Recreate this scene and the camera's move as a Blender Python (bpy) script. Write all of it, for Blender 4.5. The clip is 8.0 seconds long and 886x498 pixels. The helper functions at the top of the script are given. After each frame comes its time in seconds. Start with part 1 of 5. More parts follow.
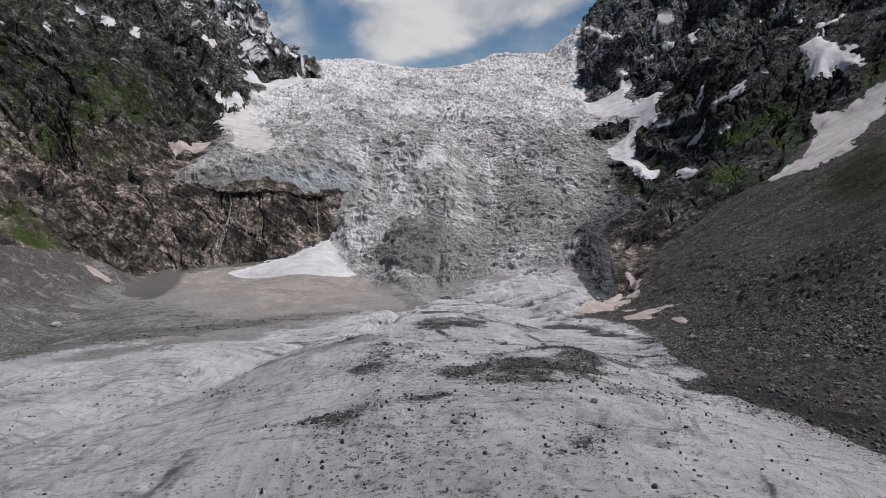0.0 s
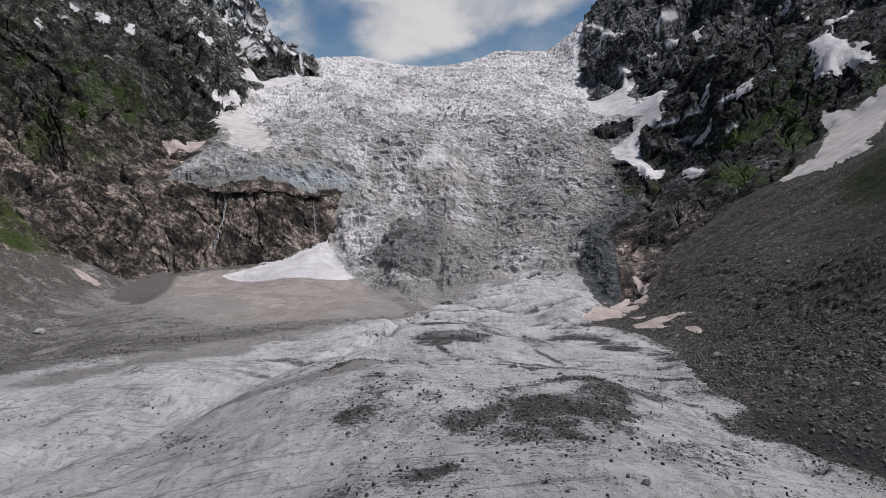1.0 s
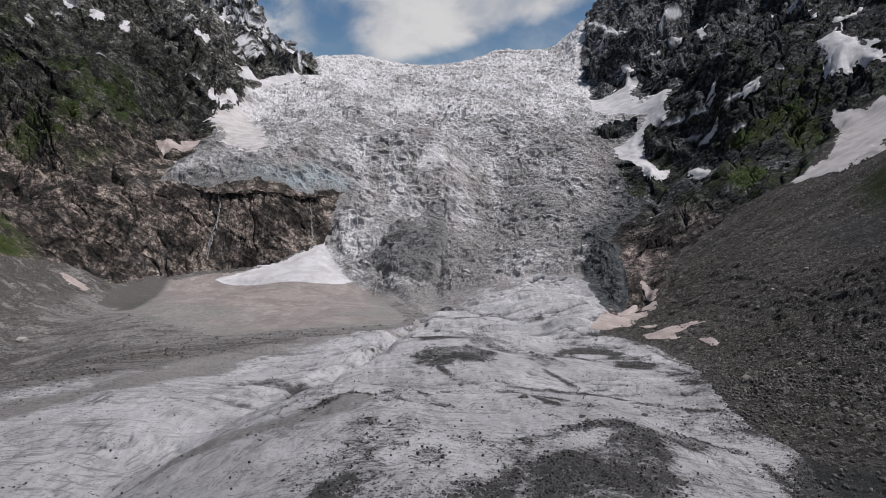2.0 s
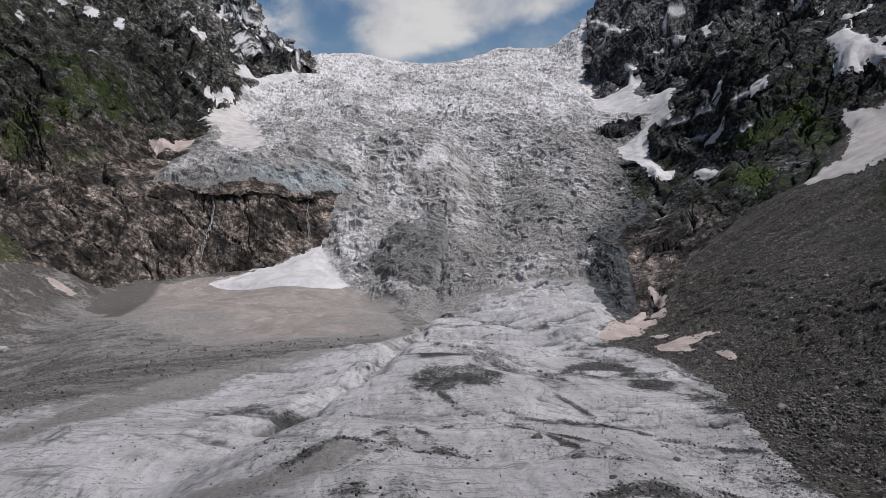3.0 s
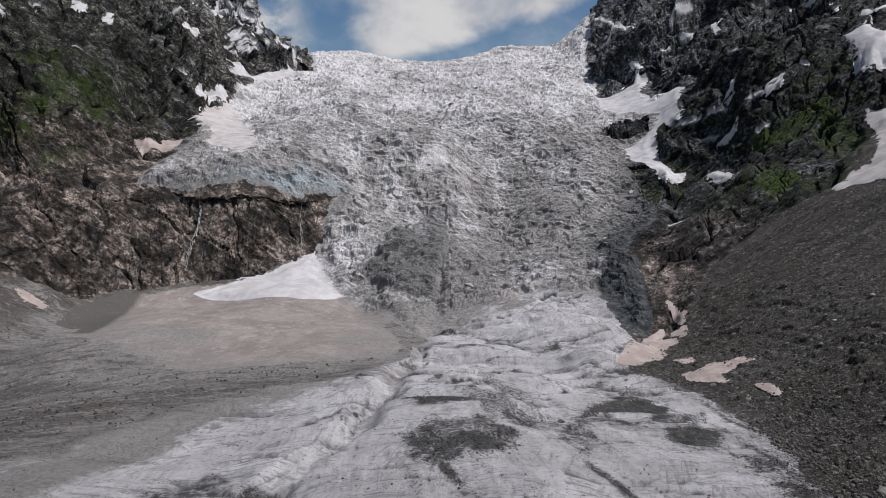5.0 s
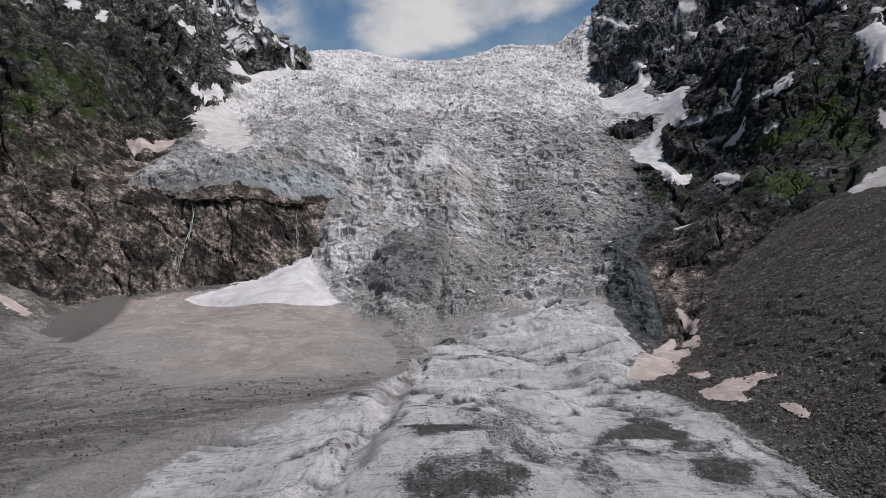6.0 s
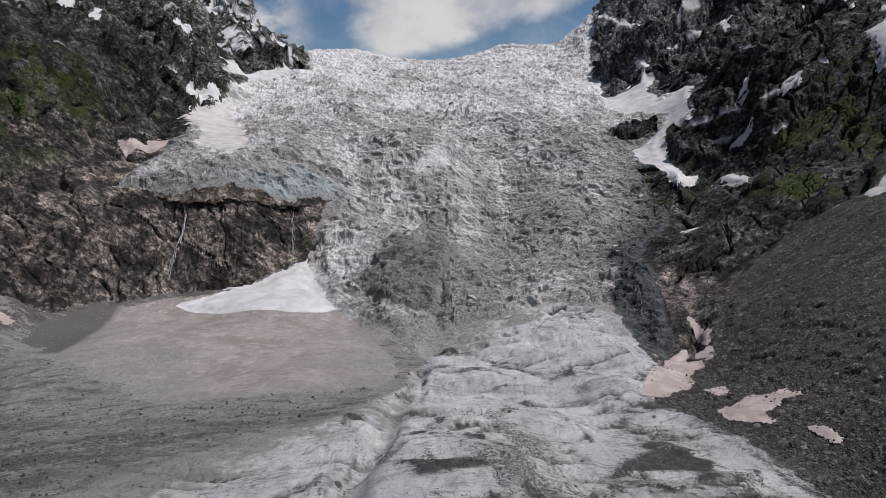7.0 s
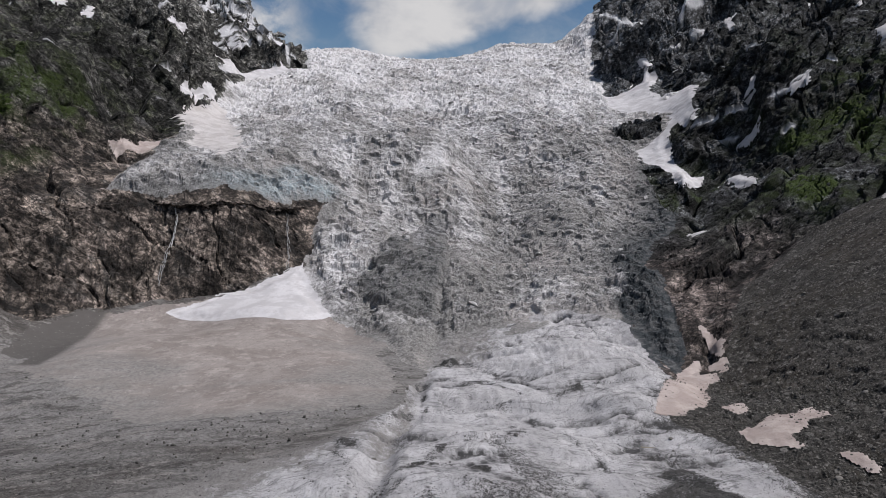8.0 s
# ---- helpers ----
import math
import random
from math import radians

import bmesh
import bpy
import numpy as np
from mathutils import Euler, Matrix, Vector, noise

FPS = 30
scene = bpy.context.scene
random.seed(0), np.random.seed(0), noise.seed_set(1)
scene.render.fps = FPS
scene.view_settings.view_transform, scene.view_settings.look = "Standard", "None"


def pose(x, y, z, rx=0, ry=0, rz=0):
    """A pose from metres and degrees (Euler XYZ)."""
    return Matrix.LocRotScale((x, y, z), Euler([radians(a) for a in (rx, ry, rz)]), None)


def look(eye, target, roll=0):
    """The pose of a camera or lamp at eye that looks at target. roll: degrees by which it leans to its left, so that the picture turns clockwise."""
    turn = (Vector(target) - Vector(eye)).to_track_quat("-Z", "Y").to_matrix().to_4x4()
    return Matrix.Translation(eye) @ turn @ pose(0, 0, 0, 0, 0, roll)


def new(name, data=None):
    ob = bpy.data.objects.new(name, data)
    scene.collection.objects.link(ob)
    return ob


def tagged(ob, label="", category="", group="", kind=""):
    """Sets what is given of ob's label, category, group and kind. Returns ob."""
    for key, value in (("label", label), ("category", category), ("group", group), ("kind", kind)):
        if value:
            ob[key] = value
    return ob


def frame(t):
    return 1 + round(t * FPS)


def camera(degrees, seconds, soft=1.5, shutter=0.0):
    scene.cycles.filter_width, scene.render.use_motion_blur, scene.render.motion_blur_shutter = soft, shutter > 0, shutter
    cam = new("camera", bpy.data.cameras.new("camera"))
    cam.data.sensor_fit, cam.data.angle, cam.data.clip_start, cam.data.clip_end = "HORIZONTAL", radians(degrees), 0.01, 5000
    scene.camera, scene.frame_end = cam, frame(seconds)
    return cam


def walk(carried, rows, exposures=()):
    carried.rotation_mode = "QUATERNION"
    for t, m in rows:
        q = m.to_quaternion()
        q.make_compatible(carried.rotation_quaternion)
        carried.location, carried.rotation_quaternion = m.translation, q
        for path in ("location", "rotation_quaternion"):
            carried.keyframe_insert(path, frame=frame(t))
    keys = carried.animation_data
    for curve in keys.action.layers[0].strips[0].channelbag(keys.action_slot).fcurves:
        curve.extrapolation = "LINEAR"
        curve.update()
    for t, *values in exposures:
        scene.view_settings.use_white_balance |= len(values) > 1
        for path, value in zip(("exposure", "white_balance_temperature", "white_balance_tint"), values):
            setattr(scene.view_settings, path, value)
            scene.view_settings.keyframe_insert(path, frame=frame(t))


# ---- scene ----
# The flight: low over the ice, climbing steadily towards the icefall.
cam = camera(72.0, 8.0, soft=0.8)
PATH = [
    (0.0, pose(0.00, 0.00, 15.00, 92.82, 0.35, -1.486)),
    (0.5, pose(0.02, 6.12, 16.39, 92.78, 0.33, -1.483)),
    (1.0, pose(0.00, 12.20, 17.86, 92.73, 0.31, -1.492)),
    (1.5, pose(0.00, 18.30, 19.43, 92.69, 0.28, -1.502)),
    (3.0, pose(0.08, 36.46, 24.24, 92.56, 0.23, -1.520)),
    (3.5, pose(0.08, 42.41, 25.90, 92.54, 0.21, -1.534)),
    (4.0, pose(0.09, 48.32, 27.47, 92.52, 0.17, -1.550)),
    (4.5, pose(0.09, 54.33, 29.04, 92.50, 0.13, -1.565)),
    (6.0, pose(0.09, 72.80, 33.60, 92.50, 0.04, -1.608)),
    (6.5, pose(0.05, 78.80, 35.11, 92.50, 0.04, -1.628)),
    (7.0, pose(0.03, 84.86, 36.66, 92.50, 0.03, -1.647)),
    (7.5, pose(0.01, 90.87, 38.21, 92.49, 0.03, -1.678)),
    (8.0, pose(0.00, 96.90, 39.70, 92.49, 0.06, -1.716)),
]
walk(cam, PATH)

# ---- light ----
SUN_HEIGHT, SUN_TURN = 57.0, 116.0
world = bpy.data.worlds.new("sky")
scene.world = world
world.use_nodes = True
wn = world.node_tree
sky = wn.nodes.new("ShaderNodeTexSky")
sky.sky_type, sky.sun_disc = "NISHITA", False
sky.sun_elevation, sky.sun_rotation = radians(SUN_HEIGHT), radians(SUN_TURN)
sky.altitude = 2300
back = wn.nodes["Background"]
wn.links.new(sky.outputs[0], back.inputs[0])
back.inputs[1].default_value = 0.06
sun = new("sun", bpy.data.lights.new("sun", "SUN"))
sun.data.energy, sun.data.angle, sun.data.color = 4.05, radians(3), (1.0, 0.962, 0.965)
a, e = radians(SUN_TURN), radians(SUN_HEIGHT)
sun.matrix_world = look(100 * Vector((math.sin(a) * math.cos(e), math.cos(a) * math.cos(e), math.sin(e))), (0, 0, 0))
scene.view_settings.exposure = -0.08

# ---- materials ----
MAT = {}


class Nodes:
    """Short ways to wire a material."""

    def __init__(self, name, roughness=0.9):
        self.mat = bpy.data.materials.new(name)
        self.mat.use_nodes = True
        self.tree = self.mat.node_tree
        self.out = self.tree.nodes["Principled BSDF"]
        self.out.inputs["Roughness"].default_value = roughness
        self.out.inputs["Specular IOR Level"].default_value = 0.25
        self.place = self.tree.nodes.new("ShaderNodeTexCoord").outputs["Object"]
        MAT[name] = self.mat

    def put(self, socket, value):
        if isinstance(value, bpy.types.NodeSocket):
            self.tree.links.new(value, socket)
        else:
            socket.default_value = value

    def stretched(self, scale, turn=(0, 0, 0)):
        n = self.tree.nodes.new("ShaderNodeMapping")
        self.put(n.inputs["Vector"], self.place)
        n.vector_type = "TEXTURE"     # turned first, then stretched
        n.inputs["Scale"].default_value = [1 / v for v in scale]
        n.inputs["Rotation"].default_value = [radians(a) for a in turn]
        return n.outputs[0]

    def noise(self, scale, detail=6, rough=0.6, place=None, bend=0.0):
        n = self.tree.nodes.new("ShaderNodeTexNoise")
        self.put(n.inputs["Vector"], place or self.place)
        n.inputs["Scale"].default_value, n.inputs["Detail"].default_value = scale, detail
        n.inputs["Roughness"].default_value, n.inputs["Distortion"].default_value = rough, bend
        return n.outputs["Fac"]

    def cracks(self, scale, feature="F1", place=None):
        n = self.tree.nodes.new("ShaderNodeTexVoronoi")
        n.feature = feature
        self.put(n.inputs["Vector"], place or self.place)
        n.inputs["Scale"].default_value = scale
        return n.outputs["Distance"]

    def tones(self, scale, place=None):
        """A random grey for each block."""
        n = self.tree.nodes.new("ShaderNodeTexVoronoi")
        self.put(n.inputs["Vector"], place or self.place)
        n.inputs["Scale"].default_value = scale
        split = self.tree.nodes.new("ShaderNodeSeparateColor")
        self.tree.links.new(n.outputs["Color"], split.inputs[0])
        return split.outputs[0]

    def held(self, name):
        n = self.tree.nodes.new("ShaderNodeAttribute")
        n.attribute_name = name
        return n.outputs["Fac"]

    def ramp(self, value, low, high, to_low=0.0, to_high=1.0):
        n = self.tree.nodes.new("ShaderNodeMapRange")
        n.interpolation_type = "SMOOTHSTEP"
        self.put(n.inputs[0], value)
        for i, v in enumerate((low, high, to_low, to_high)):
            n.inputs[i + 1].default_value = v
        return n.outputs[0]

    def math(self, kind, a, b=0.0):
        n = self.tree.nodes.new("ShaderNodeMath")
        n.operation = kind
        n.use_clamp = kind in ("ADD", "SUBTRACT")
        self.put(n.inputs[0], a)
        self.put(n.inputs[1], b)
        return n.outputs[0]

    def swayed(self, base, texture, strength):
        """base + strength * (texture - 0.5), left free to run."""
        n = self.tree.nodes.new("ShaderNodeMath")
        n.operation = "MULTIPLY_ADD"
        self.put(n.inputs[0], texture)
        n.inputs[1].default_value = strength
        shift = self.tree.nodes.new("ShaderNodeMath")
        shift.operation = "SUBTRACT"
        self.put(shift.inputs[0], base)
        shift.inputs[1].default_value = 0.5 * strength
        self.tree.links.new(shift.outputs[0], n.inputs[2])
        return n.outputs[0]

    def mix(self, amount, a, b, kind="MIX"):
        n = self.tree.nodes.new("ShaderNodeMix")
        n.data_type, n.blend_type = "RGBA", kind
        self.put(n.inputs[0], amount)
        for socket, v in ((n.inputs[6], a), (n.inputs[7], b)):
            self.put(socket, (*v, 1) if isinstance(v, tuple) else v)
        return n.outputs[2]

    def scaled(self, colour, value):
        """A colour made lighter or darker by a value."""
        n = self.tree.nodes.new("ShaderNodeCombineColor")
        for i in range(3):
            self.put(n.inputs[i], value)
        return self.mix(1.0, colour, n.outputs[0], "MULTIPLY")

    def colour(self, value):
        self.put(self.out.inputs["Base Color"], value)

    def relief(self, *layers):
        """Fine relief: pairs of height (a socket) and depth in metres."""
        last = None
        for height, depth in layers:
            n = self.tree.nodes.new("ShaderNodeBump")
            n.inputs["Distance"].default_value, n.inputs["Strength"].default_value = depth, 1.0
            self.put(n.inputs["Height"], height)
            if last:
                self.tree.links.new(last, n.inputs["Normal"])
            last = n.outputs[0]
        self.tree.links.new(last, self.out.inputs["Normal"])


def rock_material(name, upper, brown, green_tone, low, high, lean):
    """Broken rock in tilted beds: grey above, browner below the heights low to high, with cracks, grass and snow."""
    k = Nodes(name, 0.92)
    beds = k.stretched((0.6, 0.6, 1.7), (8, lean, 0))
    big, patches = k.noise(0.02, 5, 0.6), k.noise(0.055, 9, 0.66, None, 0.6)
    bedded, grain, fine = k.noise(0.17, 9, 0.7, beds, 0.5), k.noise(0.4, 9, 0.76), k.noise(1.3, 6, 0.72)
    split = k.tree.nodes.new("ShaderNodeSeparateXYZ")
    k.put(split.inputs[0], k.place)
    height = k.swayed(split.outputs[2], big, 90)
    c = k.mix(k.ramp(height, low, high), brown, upper)
    c = k.mix(k.math("MULTIPLY", k.ramp(k.noise(0.045, 8, 0.68), 0.44, 0.58), k.ramp(height, low, high, 0.12, 0.85)), c, green_tone)
    # distance haze put into the colour: rock grows paler up the valley
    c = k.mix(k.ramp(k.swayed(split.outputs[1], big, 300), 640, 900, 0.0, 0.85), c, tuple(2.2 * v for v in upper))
    c = k.mix(k.ramp(k.noise(0.09, 8, 0.7, beds), 0.54, 0.62, 0, 0.45), c, tuple(0.5 * a + 0.09 for a in upper))
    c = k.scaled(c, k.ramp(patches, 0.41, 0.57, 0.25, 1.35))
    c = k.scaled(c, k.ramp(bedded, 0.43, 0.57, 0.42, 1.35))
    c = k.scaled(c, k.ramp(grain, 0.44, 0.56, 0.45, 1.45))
    broken = k.tree.nodes.new("ShaderNodeMix")
    broken.data_type = "VECTOR"
    broken.inputs[0].default_value = 0.05
    k.put(broken.inputs[4], k.stretched((0.8, 0.8, 1.7), (12, lean, 10)))
    wobble = k.tree.nodes.new("ShaderNodeTexNoise")
    k.put(wobble.inputs["Vector"], k.place)
    wobble.inputs["Scale"].default_value, wobble.inputs["Detail"].default_value = 0.1, 6
    grow = k.tree.nodes.new("ShaderNodeVectorMath")
    grow.operation = "SCALE"
    k.put(grow.inputs[0], wobble.outputs["Color"])
    grow.inputs["Scale"].default_value = 150.0
    k.put(broken.inputs[5], grow.outputs[0])
    for size, low_tone, high_tone in ((0.05, 0.75, 1.25), (0.17, 0.75, 1.25)):
        c = k.scaled(c, k.ramp(k.tones(size, broken.outputs[1]), 0.1, 0.9, low_tone, high_tone))
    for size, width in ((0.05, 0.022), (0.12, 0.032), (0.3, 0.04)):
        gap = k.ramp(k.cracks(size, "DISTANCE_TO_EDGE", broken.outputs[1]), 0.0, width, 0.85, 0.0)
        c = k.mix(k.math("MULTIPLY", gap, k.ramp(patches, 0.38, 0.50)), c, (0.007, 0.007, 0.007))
    seeps = k.noise(1.0, 7, 0.65, k.stretched((0.16, 0.16, 0.014)), 0.3)
    c = k.mix(k.math("MULTIPLY", k.ramp(seeps, 0.53, 0.62, 0, 0.7), k.ramp(height, low, high, 1.0, 0.1)), c, (0.022, 0.021, 0.020))
    green = k.mix(k.noise(1.2, 4), (0.024, 0.042, 0.008), (0.060, 0.085, 0.016))
    c = k.mix(k.math("MULTIPLY", k.held("grass"), k.ramp(k.noise(0.35, 6, 0.7), 0.36, 0.48)), c, green)
    c = k.mix(k.held("snow"), c, k.mix(k.noise(0.2, 4), (0.56, 0.55, 0.56), (0.70, 0.70, 0.715)))
    k.colour(c)
    k.relief((bedded, 1.6), (grain, 1.0), (fine, 0.45))


rock_material("rock_left", (0.085, 0.082, 0.075), (0.205, 0.170, 0.146), (0.034, 0.040, 0.018), 110, 170, 38)
rock_material("rock_right", (0.086, 0.088, 0.092), (0.160, 0.132, 0.119), (0.024, 0.028, 0.016), 30, 85, -34)

k = Nodes("icefall", 0.75)
mid, fine = k.noise(0.09, 10, 0.74, k.stretched((0.7, 1.0, 1.3)), 0.3), k.noise(0.9, 6, 0.7)
grey = k.mix(k.ramp(fine, 0.38, 0.62), (0.15, 0.146, 0.139), (0.33, 0.32, 0.308))
clean = k.mix(k.noise(0.05, 5), (0.63, 0.613, 0.614), (0.77, 0.753, 0.757))
speck = k.noise(0.4, 10, 0.78)
streaks = k.noise(0.3, 9, 0.75, k.stretched((0.45, 1.2, 1.6), (0, 25, 20)), 0.6)
sweeps = k.noise(0.02, 7, 0.62, k.stretched((1.0, 0.7, 0.8), (0, 0, 25)), 1.2)
veil = k.ramp(k.swayed(k.swayed(k.swayed(k.swayed(k.held("dirt_shade"), sweeps, 1.8), mid, 1.4), streaks, 2.2), speck, 1.3), -0.1, 0.95)
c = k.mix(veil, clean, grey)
c = k.mix(k.math("MULTIPLY", k.ramp(k.noise(0.018, 6, 0.6), 0.5, 0.62, 0, 0.5), k.ramp(speck, 0.4, 0.6)), c, (0.50, 0.455, 0.43))
c = k.mix(k.math("MULTIPLY", k.held("blue"), k.ramp(speck, 0.42, 0.56, 0.3, 0.8)), c, (0.40, 0.485, 0.52))
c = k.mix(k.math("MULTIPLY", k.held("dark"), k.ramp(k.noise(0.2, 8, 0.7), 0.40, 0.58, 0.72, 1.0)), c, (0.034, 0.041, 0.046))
k.colour(c)
k.relief((k.noise(0.35, 8, 0.7), 1.4), (fine, 0.5))

k = Nodes("serac_ice", 0.7)
ice = k.noise(0.3, 8, 0.75)
k.colour(k.mix(k.ramp(ice, 0.42, 0.60), (0.50, 0.49, 0.486), (0.22, 0.215, 0.206)))
k.relief((k.noise(0.5, 7, 0.7), 0.8),)

k = Nodes("tongue", 0.7)
lanes = k.noise(1.0, 8, 0.7, k.stretched((0.55, 0.07, 0.3), (0, 0, 8)), 0.8)
clouds, fine, grain = k.noise(0.06, 7, 0.6), k.noise(1.5, 8, 0.78), k.noise(9, 4, 0.7)
tips = k.noise(0.5, 9, 0.78)
c = k.mix(k.ramp(clouds, 0.42, 0.58), (0.475, 0.464, 0.471), (0.60, 0.589, 0.598))
c = k.mix(k.ramp(lanes, 0.50, 0.64, 0, 0.35), c, (0.26, 0.253, 0.253))
c = k.mix(k.ramp(tips, 0.53, 0.63, 0, 0.45), c, (0.63, 0.62, 0.632))
# dust lines in the ice: across the flow below, along it above
for scale, turn, seed_turn, amount in (((0.06, 1.1, 0.4), 14, 0, 0.7), ((0.05, 0.8, 0.4), -9, 60, 0.6), ((0.8, 0.07, 0.4), -20, 30, 0.5)):
    threads = k.noise(1.0, 8, 0.72, k.stretched(scale, (0, 0, turn)), 1.1)
    where = k.ramp(k.noise(0.05, 6, 0.65, k.stretched((1, 1, 1), (0, 0, seed_turn))), 0.45, 0.55)
    c = k.mix(k.math("MULTIPLY", k.ramp(threads, 0.545, 0.59, 0, amount), where), c, (0.15, 0.147, 0.147))
c = k.mix(k.ramp(fine, 0.54, 0.61, 0, 0.6), c, (0.19, 0.186, 0.182))
c = k.mix(k.ramp(grain, 0.57, 0.64, 0, 0.6), c, (0.10, 0.097, 0.093))
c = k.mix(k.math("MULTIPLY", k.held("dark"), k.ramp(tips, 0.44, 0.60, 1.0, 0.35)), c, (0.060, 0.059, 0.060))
mud = k.mix(k.ramp(fine, 0.4, 0.6), (0.13, 0.122, 0.114), (0.27, 0.256, 0.243))
c = k.mix(k.ramp(k.swayed(k.swayed(k.held("mud"), tips, 2.0), fine, 1.0), 0.35, 0.75, 0, 0.85), c, mud)
gravel = k.mix(k.ramp(grain, 0.42, 0.60), (0.018, 0.018, 0.018), (0.100, 0.097, 0.093))
gravel = k.mix(k.ramp(tips, 0.52, 0.58, 0, 0.6), gravel, (0.15, 0.145, 0.14))
gravel = k.mix(k.ramp(fine, 0.40, 0.50, 0.8, 0.0), gravel, (0.012, 0.012, 0.013))
cover = k.ramp(k.swayed(k.swayed(k.held("dirt_shade"), fine, 3.4), grain, 2.6), 0.50, 0.60)
c = k.mix(cover, c, gravel)
for size, clump, reach in ((0.9, 0.09, 0.20), (2.3, 0.16, 0.27)):
    grains = k.ramp(k.cracks(size), 0.75 * reach, reach, 0.95, 0.0)
    c = k.mix(k.math("MULTIPLY", grains, k.ramp(k.swayed(k.held("dirt_shade"), k.noise(clump, 6, 0.7), 3.2), 0.10, 0.4)), c, (0.030, 0.029, 0.028))
k.colour(c)
k.relief((lanes, 0.4), (fine, 0.35), (grain, 0.08))


def gravel_material(name, dark, light, wash, roughness=0.95, coarse=1.0):
    k = Nodes(name, roughness)
    fine, grain, big = k.noise(1.1, 8, 0.78), k.noise(4.5, 5, 0.75), k.noise(0.035, 8, 0.68)
    stones = k.cracks(1.6)
    rubble, chips = k.noise(0.5, 10, 0.82), k.noise(0.8, 9, 0.82, k.stretched((1, 1, 1), (0, 0, 50)))
    c = k.mix(k.ramp(fine, 0.42, 0.58), dark, light)
    c = k.mix(k.ramp(k.swayed(k.held("dirt_shade"), big, 3.0), 0.3, 1.0, 0, 0.8), c, wash)
    c = k.mix(k.ramp(rubble, 0.52, 0.60, 0, 0.75 * coarse), c, tuple(0.45 * v for v in dark))
    c = k.mix(k.ramp(chips, 0.54, 0.61, 0, 0.7 * coarse), c, tuple(1.7 * v for v in light))
    c = k.mix(k.ramp(stones, 0.05, 0.35, 0.5, 0.0), c, tuple(1.5 * v for v in light))
    return k, c, fine, grain


k, c, fine, grain = gravel_material("moraine", (0.034, 0.0325, 0.030), (0.092, 0.086, 0.078), (0.070, 0.060, 0.050), coarse=0.7)
furrows = k.noise(1.0, 8, 0.7, k.stretched((0.02, 0.22, 0.03), (0, 0, -8)), 0.5)
c = k.scaled(c, k.ramp(furrows, 0.36, 0.64, 0.6, 1.15))
c = k.mix(k.ramp(k.noise(0.03, 8, 0.7, k.stretched((0.6, 1.6, 1), (0, 0, -15)), 0.5), 0.5, 0.6, 0, 0.5), c, (0.052, 0.046, 0.036))
for size, reach, turn in ((0.36, 0.36, 0), (0.8, 0.40, 40), (1.8, 0.42, 75)):
    place = k.stretched((1, 1, 1), (0, 0, turn))
    lump = k.ramp(k.cracks(size, place=place), 0.8 * reach, reach, 0.9, 0.0)
    tone = k.tones(size, place)
    c = k.mix(k.math("MULTIPLY", lump, k.ramp(k.noise(0.08, 6, 0.7, place), 0.35, 0.5)), c, k.mix(k.math("POWER", tone, 1.7), (0.012, 0.0115, 0.011), (0.25, 0.238, 0.22)))
c = k.mix(k.math("MULTIPLY", k.held("grass"), k.ramp(k.noise(0.3, 6, 0.7), 0.30, 0.46)), c, k.mix(grain, (0.012, 0.020, 0.006), (0.026, 0.038, 0.010)))
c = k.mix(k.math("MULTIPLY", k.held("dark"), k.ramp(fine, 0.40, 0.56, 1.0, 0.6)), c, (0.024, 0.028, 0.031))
k.colour(c)
k.relief((fine, 0.55), (grain, 0.25))
k, c, fine, grain = gravel_material("scree", (0.052, 0.050, 0.048), (0.165, 0.157, 0.150), (0.072, 0.063, 0.056))
c = k.mix(k.math("MULTIPLY", k.held("blue"), k.ramp(k.noise(0.4, 8, 0.75), 0.42, 0.56, 0.95, 0.55)), c, k.mix(k.ramp(fine, 0.4, 0.6), (0.19, 0.182, 0.176), (0.29, 0.28, 0.272)))
rills = k.noise(1.0, 8, 0.72, k.stretched((0.05, 0.5, 0.2), (0, 0, 16)), 0.6)
mud = k.noise(0.11, 10, 0.75, k.stretched((0.45, 1.3, 1), (0, 0, 18)), 0.4)
c = k.mix(k.ramp(mud, 0.535, 0.575, 0, 0.8), c, k.mix(k.ramp(fine, 0.4, 0.6), (0.17, 0.158, 0.148), (0.30, 0.285, 0.27)))
c = k.mix(k.ramp(k.noise(0.14, 10, 0.75, k.stretched((0.5, 1.4, 1), (0, 0, 10)), 0.4), 0.54, 0.58, 0, 0.7), c, (0.062, 0.058, 0.054))
c = k.mix(k.ramp(rills, 0.53, 0.61, 0, 0.35), c, (0.085, 0.080, 0.075))
c = k.mix(k.ramp(rills, 0.38, 0.45, 0.25, 0), c, (0.27, 0.262, 0.255))
c = k.mix(k.math("MULTIPLY", k.ramp(k.cracks(0.7), 0.10, 0.2, 0.85, 0.0), k.ramp(k.noise(0.1, 5, 0.7), 0.46, 0.58)), c, (0.045, 0.043, 0.040))
k.colour(c)
k.relief((fine, 0.35), (grain, 0.12))
k = Nodes("cone", 0.9)
fine, big = k.noise(0.8, 7, 0.7), k.noise(0.06, 6, 0.6)
c = k.mix(k.ramp(big, 0.42, 0.58), (0.245, 0.214, 0.197), (0.315, 0.28, 0.26))
c = k.mix(k.ramp(k.held("dirt_shade"), 0.55, 0.8, 0, 0.5), c, (0.25, 0.22, 0.195))
c = k.mix(k.ramp(fine, 0.51, 0.62, 0, 0.55), c, (0.185, 0.165, 0.150))
c = k.mix(k.ramp(k.noise(0.16, 10, 0.8), 0.53, 0.58, 0, 0.7), c, (0.41, 0.365, 0.340))
